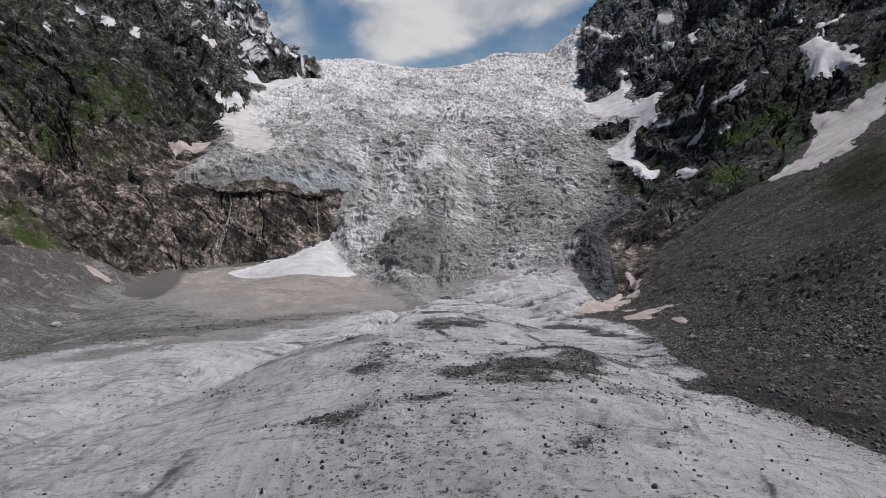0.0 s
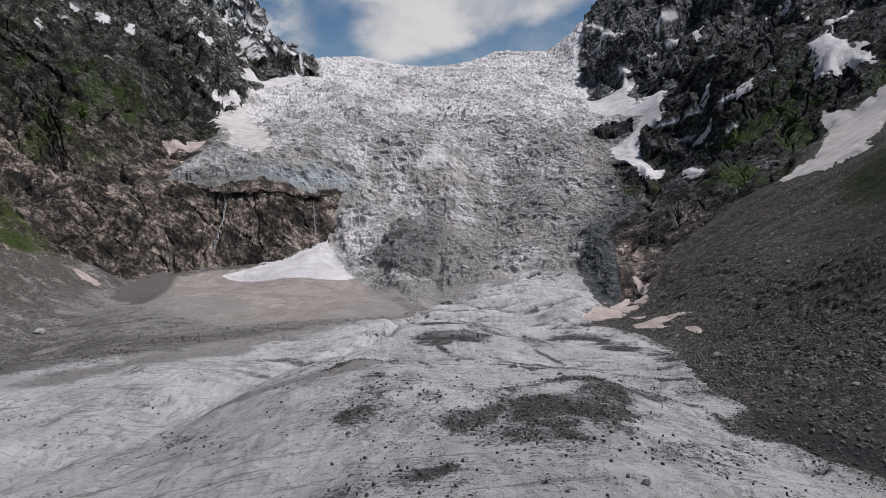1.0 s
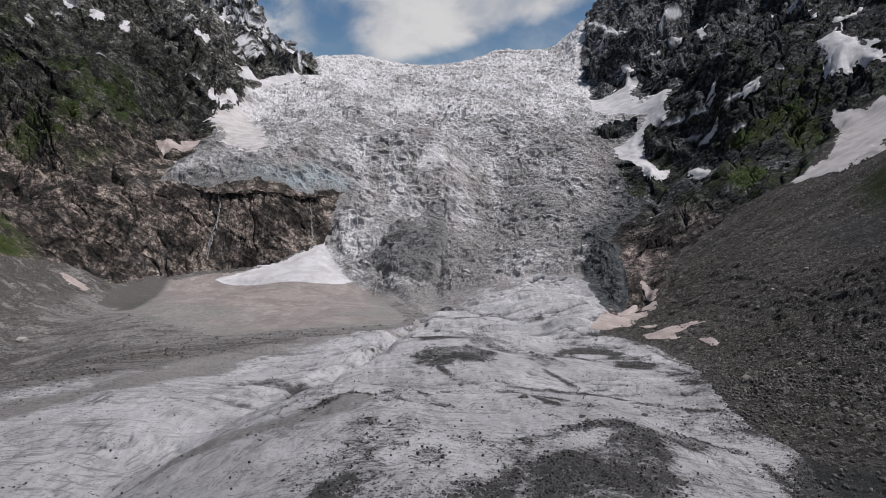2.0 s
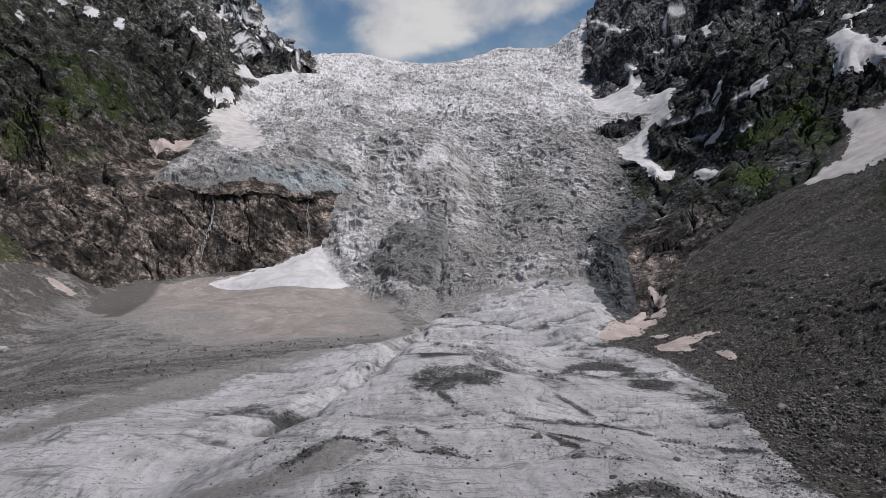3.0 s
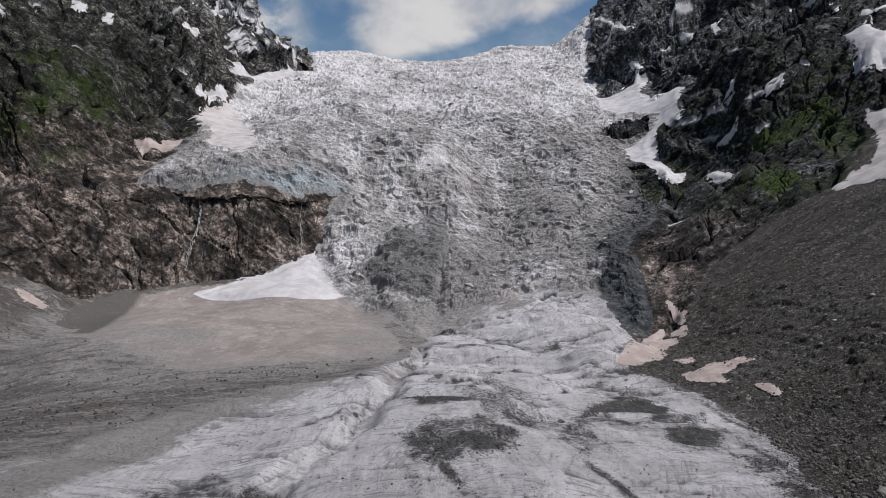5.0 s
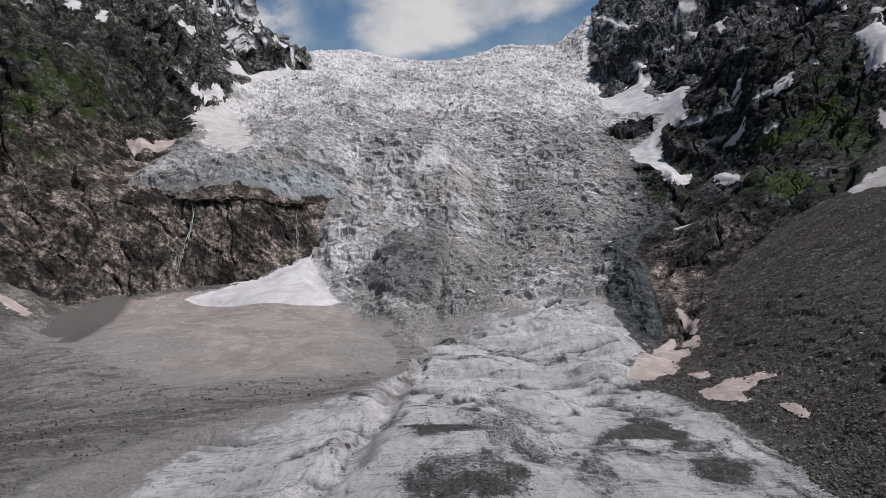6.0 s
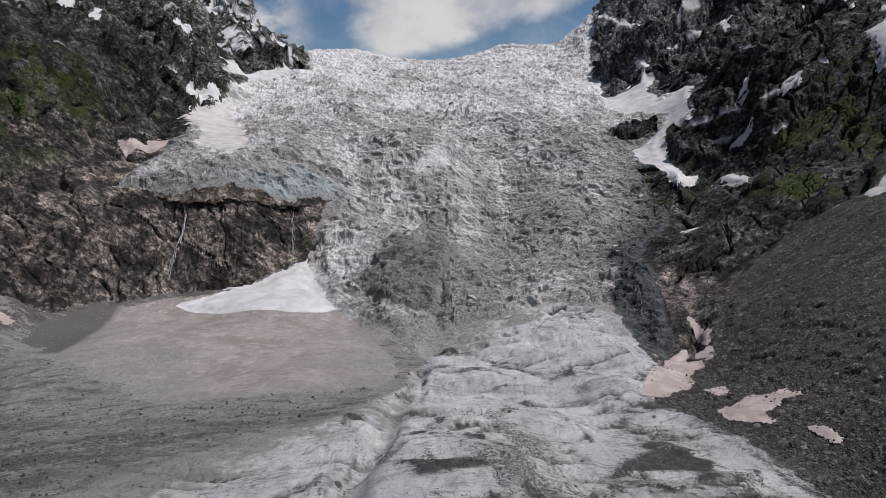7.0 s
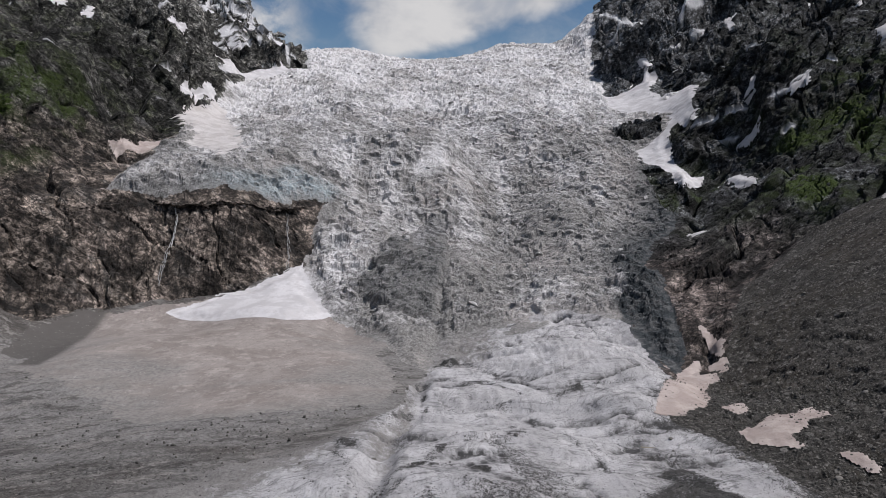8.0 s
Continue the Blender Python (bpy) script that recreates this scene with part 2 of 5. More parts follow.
c = k.mix(k.ramp(k.noise(0.13, 10, 0.8, k.stretched((1, 1, 1), (0, 0, 70))), 0.54, 0.59, 0, 0.55), c, (0.185, 0.165, 0.152))
streak = k.noise(1.0, 8, 0.72, k.stretched((0.22, 0.06, 0.1), (0, 0, -12)))
c = k.mix(k.ramp(streak, 0.54, 0.64, 0, 0.3), c, (0.38, 0.345, 0.325))
c = k.mix(k.ramp(streak, 0.38, 0.47, 0.25, 0), c, (0.19, 0.17, 0.158))
c = k.mix(k.ramp(k.noise(2.2, 5, 0.8), 0.57, 0.63, 0, 0.6), c, (0.12, 0.11, 0.10))
c = k.mix(k.math("MULTIPLY", k.held("blue"), k.ramp(k.noise(0.4, 8, 0.75), 0.42, 0.56, 0.95, 0.6)), c, k.mix(k.ramp(fine, 0.4, 0.6), (0.17, 0.163, 0.156), (0.27, 0.26, 0.25)))
c = k.mix(k.math("MULTIPLY", k.held("dark"), 0.9), c, (0.085, 0.079, 0.074))
c = k.mix(k.ramp(k.cracks(0.5), 0.07, 0.14, 0.8, 0.0), c, (0.44, 0.42, 0.40))
c = k.mix(k.ramp(k.cracks(0.8, place=k.stretched((1, 1, 1), (0, 0, 33))), 0.07, 0.15, 0.8, 0.0), c, (0.085, 0.078, 0.072))
k.colour(c)
k.relief((fine, 0.25),)


def snow_material(name, low, high, spot):
    k = Nodes(name, 0.65)
    fine = k.noise(0.7, 7, 0.7)
    c = k.mix(k.ramp(k.noise(0.09, 6), 0.42, 0.58), low, high)
    k.colour(k.mix(k.ramp(fine, 0.53, 0.64, 0, 0.5), c, spot))
    k.relief((fine, 0.2), (k.noise(0.25, 5), 0.25))


snow_material("snow", (0.51, 0.494, 0.5), (0.62, 0.604, 0.612), (0.46, 0.435, 0.425))
snow_material("old_snow", (0.46, 0.43, 0.415), (0.56, 0.53, 0.518), (0.34, 0.31, 0.295))
snow_material("pink_snow", (0.36, 0.30, 0.275), (0.46, 0.395, 0.365), (0.27, 0.23, 0.21))

k = Nodes("stone", 0.9)
info = k.tree.nodes.new("ShaderNodeObjectInfo").outputs["Random"]
isle = k.tree.nodes.new("ShaderNodeNewGeometry").outputs["Random Per Island"]
c = k.mix(k.noise(2.5, 6, 0.7), (0.035, 0.034, 0.032), (0.12, 0.115, 0.105))
c = k.mix(k.math("MULTIPLY", k.math("POWER", isle, 2.2), 0.85), c, (0.23, 0.215, 0.195))
k.colour(k.mix(k.math("MULTIPLY", k.math("POWER", info, 4.0), 0.5), c, (0.26, 0.25, 0.235)))
k.relief((k.noise(6, 6, 0.7), 0.08),)
k = Nodes("dark_stone", 0.9)
isle = k.tree.nodes.new("ShaderNodeNewGeometry").outputs["Random Per Island"]
c = k.mix(k.noise(2.5, 6, 0.7), (0.022, 0.022, 0.021), (0.065, 0.062, 0.058))
k.colour(k.mix(k.math("MULTIPLY", k.math("POWER", isle, 6.0), 0.8), c, (0.17, 0.16, 0.15)))
k = Nodes("pale_stone", 0.85)
k.colour(k.mix(k.noise(1.2, 6, 0.7), (0.30, 0.285, 0.265), (0.48, 0.465, 0.44)))
k.relief((k.noise(3, 6, 0.7), 0.12),)
k = Nodes("white_water", 0.4)
k.colour(k.mix(k.noise(1.2, 6, 0.7), (0.28, 0.28, 0.28), (0.55, 0.56, 0.57)))
k = Nodes("pool", 0.15)
k.colour(k.mix(k.noise(0.8, 4), (0.23, 0.20, 0.15), (0.34, 0.31, 0.24)))

# Valley cross-sections: height of the ground across the valley, one row per distance up it.
ACROSS = np.array([-900, -600, -430, -340, -280, -230, -180, -130, -80, -35, 10, 55, 100, 145, 190, 240, 300, 370, 460, 620, 900], float)
SECTION = {}
SECTION[-400] = (66, 67, 64, 56, 47, 35, 21, 5, -10, -21, -25, -22, -14, -2, 12, 28, 46, 64, 84, 114, 160)
SECTION[0] = (251, 161, 110, 82, 59, 36, 15, 1, -4, -1, 0, -2, 5, 23, 46, 75, 108, 138, 169, 219, 301)
SECTION[60] = (280, 176, 116, 83, 57, 34, 12, -2, -7, -1, 4, -2, 5, 26, 51, 81, 114, 146, 181, 235, 323)
SECTION[130] = (318, 193, 122, 82, 54, 29, 6, -4, 0, 0, 1, 0, 9, 25, 54, 86, 119, 154, 193, 253, 351)
SECTION[200] = (356, 212, 130, 83, 49, 19, -4, -8, -1, 0, 4, -3, -1, 28, 57, 85, 120, 159, 204, 270, 378)
SECTION[260] = (388, 231, 140, 90, 53, 16, -18, -9, -2, 0, 1, -2, 0, 21, 42, 81, 121, 163, 213, 284, 400)
SECTION[320] = (417, 254, 154, 101, 65, 37, 3, 4, 4, 4, 1, 7, 2, 27, 53, 86, 121, 165, 219, 297, 422)
SECTION[370] = (439, 279, 173, 113, 77, 44, 9, 10, 10, 6, 5, 15, 20, 32, 61, 88, 123, 166, 223, 307, 440)
SECTION[410] = (454, 303, 195, 127, 83, 54, 19, 11, 17, 11, 17, 24, 36, 45, 61, 95, 123, 171, 230, 318, 455)
SECTION[450] = (466, 329, 226, 147, 109, 85, 51, 33, 28, 37, 43, 38, 44, 56, 76, 103, 123, 182, 245, 331, 473)
SECTION[490] = (480, 353, 260, 183, 168, 112, 93, 94, 59, 68, 56, 47, 59, 61, 74, 108, 145, 204, 264, 350, 496)
SECTION[530] = (498, 370, 279, 235, 202, 133, 126, 125, 112, 84, 85, 63, 87, 76, 90, 123, 188, 235, 282, 370, 526)
SECTION[580] = (525, 389, 299, 250, 213, 159, 144, 142, 145, 150, 147, 101, 103, 114, 120, 136, 235, 266, 293, 398, 570)
SECTION[650] = (562, 416, 324, 268, 224, 190, 172, 174, 174, 160, 159, 156, 164, 162, 153, 181, 261, 261, 291, 435, 633)
SECTION[740] = (607, 452, 360, 307, 266, 209, 205, 214, 222, 213, 209, 214, 216, 214, 211, 222, 254, 299, 357, 492, 703)
SECTION[860] = (659, 503, 422, 384, 350, 272, 269, 279, 278, 275, 276, 281, 284, 282, 277, 276, 328, 370, 450, 575, 775)
SECTION[1020] = (716, 572, 499, 452, 413, 389, 372, 364, 361, 359, 360, 363, 365, 365, 366, 378, 445, 489, 560, 666, 836)
SECTION[1220] = (762, 660, 578, 508, 483, 447, 448, 455, 443, 434, 430, 436, 450, 466, 467, 472, 509, 593, 663, 737, 871)
SECTION[1450] = (767, 698, 622, 544, 507, 443, 444, 457, 457, 453, 450, 451, 457, 467, 483, 507, 545, 597, 658, 742, 867)
SECTION[1800] = (710, 623, 534, 470, 433, 415, 409, 412, 417, 420, 420, 418, 417, 418, 429, 456, 496, 543, 596, 678, 803)
SECTION[2600] = (607, 479, 403, 367, 349, 339, 334, 334, 336, 338, 339, 338, 337, 338, 341, 349, 365, 387, 421, 486, 609)
ALONG = np.array(sorted(SECTION), float)
HEIGHTS = np.array([SECTION[int(k)] for k in ALONG], float)


def spline_weights(g, q):
    """Weights of the stations g for a smooth curve through them, at q."""
    q = np.clip(q, g[0], g[-1] - 1e-6)
    i = np.clip(np.searchsorted(g, q, side="right") - 1, 0, len(g) - 2)
    h = g[i + 1] - g[i]
    t = (q - g[i]) / h
    w, r = np.zeros((len(q), len(g))), np.arange(len(q))
    w[r, i] += 2 * t**3 - 3 * t**2 + 1
    w[r, i + 1] += 3 * t**2 - 2 * t**3
    for slope, k in ((t**3 - 2 * t**2 + t, i), (t**3 - t**2, i + 1)):
        a, b = np.maximum(k - 1, 0), np.minimum(k + 1, len(g) - 1)
        w[r, b] += slope * h / (g[b] - g[a])
        w[r, a] -= slope * h / (g[b] - g[a])
    return w


# Swells and hollows of the ice: x, y, rise, reach across and along.
SWELLS = [(-14, 106, 4.3, 14, 36), (22, 99, 2.6, 9, 15), (30, 205, -2.8, 10, 18), (29, 150, -1.4, 8, 15), (-28, 158, -0.5, 6, 12), (16, 236, 1.9, 10, 14),
          (45, 282, -2.6, 12, 18), (58, 277, 2.0, 8, 14), (76, 309, 6.5, 13, 22), (-16, 400, 6.0, 12, 30), (-90, 304, -2.8, 25, 30), (97, 255, 2.3, 15, 25)]


def valley(x, y):
    """Height of the smooth ground at the places x, y."""
    shape, x, y = np.shape(x), np.ravel(x).astype(float), np.ravel(y).astype(float)
    out = np.empty(len(x))
    for k in range(0, len(x), 100000):
        s = slice(k, k + 100000)
        out[s] = ((spline_weights(ALONG, y[s]) @ HEIGHTS) * spline_weights(ACROSS, x[s])).sum(1)
    for sx, sy, rise, across, along in SWELLS:
        out += rise * np.exp(-((x - sx) / across) ** 2 - ((y - sy) / along) ** 2)
    return out.reshape(shape)

# Outlines on the plan, in metres: x across the valley, y up it.
OUTLINE = {}
OUTLINE["icefall"] = [(-300, 2600), (-270, 1500), (-240, 1300), (-171, 961), (-225, 930), (-242, 851), (-241, 781), (-226, 683), (-203, 592), (-193, 529), (-202, 502), (-203, 486), (-172, 489), (-144, 486), (-119, 495), (-97, 509), (-68, 516), (-70, 510), (-72, 496), (-75, 478), (-67, 453), (-52, 424), (-39, 416), (-24, 397), (-11, 355), (0, 339), (8, 392), (31, 393), (55, 383), (76, 380), (92, 376), (92, 354), (92, 320), (107, 342), (117, 380), (126, 430), (148, 488), (171, 509), (186, 535), (196, 556), (204, 595), (214, 637), (228, 659), (250, 664), (284, 735), (259, 745), (266, 815), (220, 832), (241, 896), (236, 930), (252, 1007), (270, 1040), (340, 1300), (420, 1600), (420, 2600)]
OUTLINE["tongue"] = [(-130, -300), (-100, 40), (-86, 118), (-74, 150), (-67, 180), (-60, 205), (-46, 222), (-26, 247), (-12, 275), (-5, 310), (0, 339), (8, 392), (31, 393), (55, 383), (76, 380), (92, 376), (92, 354), (90, 321), (72, 272), (78, 255), (80, 225), (74, 192), (62, 158), (51, 128), (42, 90), (40, 70), (41, 50), (45, 0), (60, -300)]
OUTLINE["scree"] = [(-600, -400), (-360, 120), (-225, 330), (-217, 367), (-210, 381), (-201, 390), (-190, 394), (-181, 417), (-150, 434), (-116, 449), (-100, 458), (-78, 479), (-60, 440), (0, 345), (10, 200), (0, -400)]
OUTLINE["moraine"] = [(60, 290), (85, 318), (113, 325), (126, 345), (145, 375), (165, 380), (195, 392), (213, 388), (222, 380), (260, 420), (310, 470), (335, 455), (520, 430), (700, -400), (0, -400), (15, 60), (30, 150), (45, 265)]
OUTLINE["cone"] = [(-177, 366), (-183, 396), (-181, 415), (-166, 420), (-149, 432), (-115, 447), (-99, 455), (-78, 475), (-67, 453), (-52, 424), (-35, 412), (-16, 362), (-8, 310), (-14, 282), (-32, 272), (-72, 270), (-117, 303), (-159, 339)]
OUTLINE["cone_dark"] = [(-190, 360), (-190, 420), (-166, 425), (-163, 405), (-150, 340)]
OUTLINE["snow_cone"] = [(-136, 430), (-115, 447), (-99, 454), (-78, 475), (-70, 459), (-52, 424), (-71, 408), (-106, 415)]
OUTLINE["snow_s2"] = [(-266, 719), (-256, 753), (-245, 798), (-243, 787), (-250, 738), (-262, 724)]
OUTLINE["snow_s3"] = [(-215, 636), (-196, 611), (-173, 546), (-162, 533), (-140, 521), (-132, 539), (-148, 604), (-176, 663), (-226, 790), (-238, 784), (-237, 755), (-243, 735)]
OUTLINE["snow_s4"] = [(-226, 538), (-220, 542), (-212, 548), (-204, 571), (-199, 538), (-214, 539), (-219, 532)]
OUTLINE["snow_s5"] = [(-348, 697), (-361, 758), (-351, 736), (-346, 704)]
OUTLINE["snow_s7"] = [(-307, 798), (-294, 843), (-289, 819), (-303, 795)]
OUTLINE["snow_s8"] = [(-406, 763), (-395, 766), (-383, 742), (-389, 736)]
OUTLINE["snow_r1"] = [(220, 836), (247, 836), (263, 830), (270, 834), (273, 870), (275, 830), (259, 792), (255, 728), (284, 735), (250, 662), (243, 637), (238, 661), (229, 660), (239, 678), (232, 719), (204, 755)]
OUTLINE["snow_r2"] = [(216, 658), (228, 660), (206, 602), (209, 577), (220, 577), (212, 564), (200, 560), (199, 588), (191, 620), (194, 653)]
OUTLINE["snow_r3"] = [(258, 571), (256, 562), (251, 570), (249, 580), (255, 573)]
OUTLINE["snow_r5"] = [(462, 697), (467, 694), (455, 670), (366, 544), (361, 504), (361, 481), (356, 481), (349, 502), (336, 505), (332, 510), (339, 524), (342, 548), (352, 547), (362, 546), (389, 582), (453, 685)]
OUTLINE["snow_r6"] = [(217, 378), (233, 381), (242, 384), (259, 398), (301, 454), (311, 473), (312, 482), (321, 454), (336, 452), (344, 451), (341, 437), (287, 369), (270, 365), (235, 334), (225, 341), (215, 352)]
OUTLINE["snow_r8c"] = [(268, 597), (276, 598), (270, 592)]
OUTLINE["snow_r9"] = [(67, 273), (79, 295), (88, 309), (95, 324), (99, 327), (105, 332), (100, 321), (105, 318), (104, 314), (99, 311), (94, 304), (91, 292), (84, 281), (81, 282), (74, 273)]
OUTLINE["snow_r10"] = [(83, 256), (88, 257), (96, 264), (98, 257), (104, 261), (104, 255), (99, 254), (96, 255), (97, 253), (90, 248), (89, 242), (86, 244), (82, 248)]
OUTLINE["grass_1"] = [(-271, 473), (-261, 482), (-247, 493), (-254, 478), (-266, 471)]
OUTLINE["grass_2"] = [(-290, 478), (-277, 481), (-264, 487), (-272, 474)]
OUTLINE["grass_3"] = [(-252, 366), (-254, 388), (-243, 393), (-219, 365), (-216, 341), (-219, 319)]
OUTLINE["grass_4"] = [(260, 525), (289, 519), (302, 510), (301, 486), (288, 503), (267, 506)]
OUTLINE["grass_5"] = [(215, 447), (231, 458), (229, 422), (226, 407), (213, 409), (211, 429)]
OUTLINE["wedge"] = [(23, 544), (17, 510), (10, 436), (6, 411), (-12, 411), (-33, 432), (-38, 443), (-22, 479), (2, 518)]
OUTLINE["groove"] = [(25, 547), (22, 529), (18, 502), (12, 448), (9, 426), (7, 411), (6, 392)]
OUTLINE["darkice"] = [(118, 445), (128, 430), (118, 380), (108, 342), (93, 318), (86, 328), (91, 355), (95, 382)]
OUTLINE["blueice"] = [(-121, 507), (-94, 524), (-69, 530), (-62, 526), (-68, 518), (-97, 513), (-126, 495), (-185, 491), (-188, 498), (-146, 495)]
OUTLINE["palepatch"] = [(-4, 565), (10, 571), (19, 560), (5, 547), (-7, 551)]
OUTLINE["channel"] = [(-27, 140), (-24, 146), (-22, 155), (-17, 172), (-13, 180), (-10, 211), (-7, 260), (-1, 328)]
OUTLINE["inrock"] = [(186, 700), (216, 709), (235, 685), (223, 662), (202, 667), (185, 682)]
OUTLINE["inrock2"] = [(176, 590), (206, 587), (197, 533), (178, 527), (173, 552)]
OUTLINE["snow_t3"] = [(250, 577), (255, 572), (260, 569), (256, 561)]
OUTLINE["snow_t4"] = [(423, 723), (432, 722), (439, 722), (438, 717), (426, 717)]
OUTLINE["snow_t8"] = [(362, 517), (367, 513), (368, 505), (363, 508)]
OUTLINE["snow_t9"] = [(434, 688), (443, 691), (443, 691), (430, 679)]
OUTLINE["snow_t10"] = [(270, 599), (275, 605), (277, 599), (274, 596)]
OUTLINE["snow_t11"] = [(279, 554), (287, 549), (292, 549), (289, 547)]
OUTLINE["snow_t12"] = [(282, 811), (285, 808), (283, 804)]
OUTLINE["snow_t13"] = [(380, 556), (408, 577), (382, 556)]
OUTLINE["snow_t14"] = [(413, 732), (416, 727), (417, 726), (412, 729)]
OUTLINE["snow_t7"] = [(368, 806), (357, 773), (345, 761)]
OUTLINE["grass_6"] = [(205, 307), (219, 312), (245, 317), (203, 260), (200, 278)]
OUTLINE["dark_patch_a"] = [(124, 200), (131, 198), (133, 186), (122, 178), (122, 190)]
OUTLINE["dark_patch_b"] = [(177, 296), (190, 294), (201, 260), (150, 195), (167, 254)]
OUTLINE["slab"] = [(120, 385), (134, 402), (148, 402), (138, 373), (124, 345), (111, 342), (110, 353)]
OUTLINE["snow_s1"] = [(-262, 880), (-252, 912), (-225, 930), (-200, 950), (-190, 940), (-225, 900)]
OUTLINE["snow_u1"] = [(176, 498), (181, 490), (170, 455), (164, 460)]
OUTLINE["snow_u2"] = [(223, 553), (234, 543), (231, 522), (223, 530)]
OUTLINE["snow_u3"] = [(-203, 371), (-201, 373), (-192, 374), (-192, 369), (-197, 368)]
OUTLINE["debris_c"] = [(10, 45), (13, 47), (14, 43), (11, 38), (9, 39)]
OUTLINE["debris_d"] = [(-4, 50), (-2, 48), (0, 44), (-1, 42), (-3, 45)]
OUTLINE["debris_e"] = [(-33, 90), (-25, 81), (-19, 70), (-22, 69)]
OUTLINE["debris_f"] = [(27, 71), (35, 79), (21, 47), (18, 42), (20, 51)]
OUTLINE["debris_g"] = [(-11, 79), (-9, 85), (-5, 89), (-5, 75), (-7, 70), (-10, 71)]
OUTLINE["line_g"] = [(-13, 51), (-8, 49), (-3, 52), (2, 55)]
OUTLINE["line_h"] = [(-3, 43), (-1, 38), (0, 35)]
OUTLINE["line_i"] = [(-1, 168), (10, 151), (16, 137), (36, 146)]
OUTLINE["line_j"] = [(31, 272), (42, 224), (67, 209), (57, 145)]
OUTLINE["debris_a"] = [(-1, 73), (2, 76), (8, 79), (7, 73), (5, 65), (2, 64), (0, 68)]
OUTLINE["debris_b"] = [(8, 82), (16, 86), (34, 105), (37, 99), (26, 86), (21, 71), (21, 68), (16, 66), (15, 70), (14, 62), (4, 61), (6, 68)]
OUTLINE["debris_w"] = [(6, 88), (13, 91), (17, 96), (25, 99), (24, 93), (17, 91), (13, 87), (9, 85)]
OUTLINE["debris_x"] = [(-12, 82), (-10, 83), (-8, 74), (-9, 73), (-11, 75)]
OUTLINE["debris_y"] = [(-11, 67), (-7, 66), (-3, 62), (-11, 64)]
OUTLINE["debris_z"] = [(-8, 97), (-6, 111), (-4, 102), (-5, 87), (-9, 88)]
OUTLINE["debris_aa"] = [(-33, 76), (-30, 78), (-22, 72), (-19, 67)]
OUTLINE["line_f"] = [(22, 89), (30, 96), (38, 99), (38, 94), (35, 83)]
OUTLINE["smear_a"] = [(-40, 86), (-31, 93), (-25, 95), (-17, 96), (-11, 105)]
OUTLINE["line_o"] = [(14, 149), (15, 130), (19, 120), (20, 102)]
OUTLINE["debris_h"] = [(-6, 197), (11, 198), (12, 188), (1, 186)]
OUTLINE["debris_i"] = [(-6, 170), (2, 175), (10, 177), (18, 170), (11, 158), (4, 152), (-2, 157)]
OUTLINE["debris_j"] = [(54, 243), (64, 243), (66, 229), (53, 221)]
OUTLINE["debris_k"] = [(56, 209), (66, 207), (55, 182), (50, 182)]
OUTLINE["debris_l"] = [(53, 172), (61, 168), (57, 146), (51, 148)]
OUTLINE["debris_m"] = [(-11, 112), (-6, 122), (-2, 113), (4, 114), (2, 107), (-3, 103), (-7, 105)]
OUTLINE["debris_o"] = [(35, 118), (40, 117), (39, 109), (36, 112)]
OUTLINE["debris_p"] = [(23, 170), (37, 199), (33, 172), (24, 163)]
OUTLINE["hole"] = [(-25, 137), (-27, 154), (-22, 155), (-21, 146), (-22, 135)]
OUTLINE["line_a"] = [(3, 152), (11, 137), (17, 127), (24, 122)]
OUTLINE["line_b"] = [(24, 162), (29, 154), (30, 142), (38, 130), (46, 123)]
OUTLINE["line_c"] = [(-15, 102), (-9, 113), (-3, 128), (4, 133)]
OUTLINE["line_d"] = [(-3, 130), (1, 116), (7, 112)]
OUTLINE["line_e"] = [(-20, 228), (-8, 204), (1, 224), (24, 263)]
OUTLINE["debris_s"] = [(48, 228), (58, 234), (62, 224), (62, 212), (51, 212)]
OUTLINE["debris_t"] = [(52, 194), (62, 200), (61, 188), (51, 176), (48, 180)]
OUTLINE["debris_u"] = [(-4, 192), (2, 199), (13, 196), (11, 191), (2, 188)]
OUTLINE["debris_v"] = [(10, 234), (26, 263), (19, 234)]
OUTLINE["line_k"] = [(-15, 181), (-12, 194), (-4, 204)]
OUTLINE["line_l"] = [(26, 186), (40, 198), (52, 199)]
OUTLINE["line_m"] = [(8, 309), (17, 316), (31, 300)]
OUTLINE["line_n"] = [(7, 348), (19, 341)]
OUTLINE["debris_q"] = [(-21, 239), (-19, 243), (-13, 239), (-14, 234)]
OUTLINE["line_p"] = [(4, 347), (11, 352), (18, 338), (27, 325)]
OUTLINE["line_q"] = [(-2, 306), (7, 307), (16, 313), (30, 316)]
OUTLINE["line_r"] = [(44, 299), (57, 303), (70, 302)]
OUTLINE["line_s"] = [(11, 244), (16, 236), (24, 254)]
OUTLINE["line_t"] = [(-8, 272), (1, 289), (12, 285), (27, 291)]
OUTLINE["crevasse_d"] = [(59, 283), (63, 284)]
OUTLINE["line_u"] = [(1, 219), (5, 219), (12, 216)]
OUTLINE["smear_b"] = [(-69, 120), (-63, 128), (-60, 146), (-57, 166), (-53, 203), (-43, 230), (-25, 256)]
OUTLINE["trough"] = [(-48, 72), (-46, 77), (-44, 87), (-37, 90), (-34, 106), (-32, 115), (-28, 129), (-21, 144)]
OUTLINE["crevasse_a"] = [(27, 67), (30, 66), (33, 68), (37, 70)]
OUTLINE["crevasse_c"] = [(-27, 141), (-25, 147), (-22, 153), (-20, 157)]
OUTLINE["streak_1"] = [(261, 974), (266, 937), (277, 922)]
OUTLINE["streak_2"] = [(279, 927), (298, 923), (332, 938), (343, 908)]
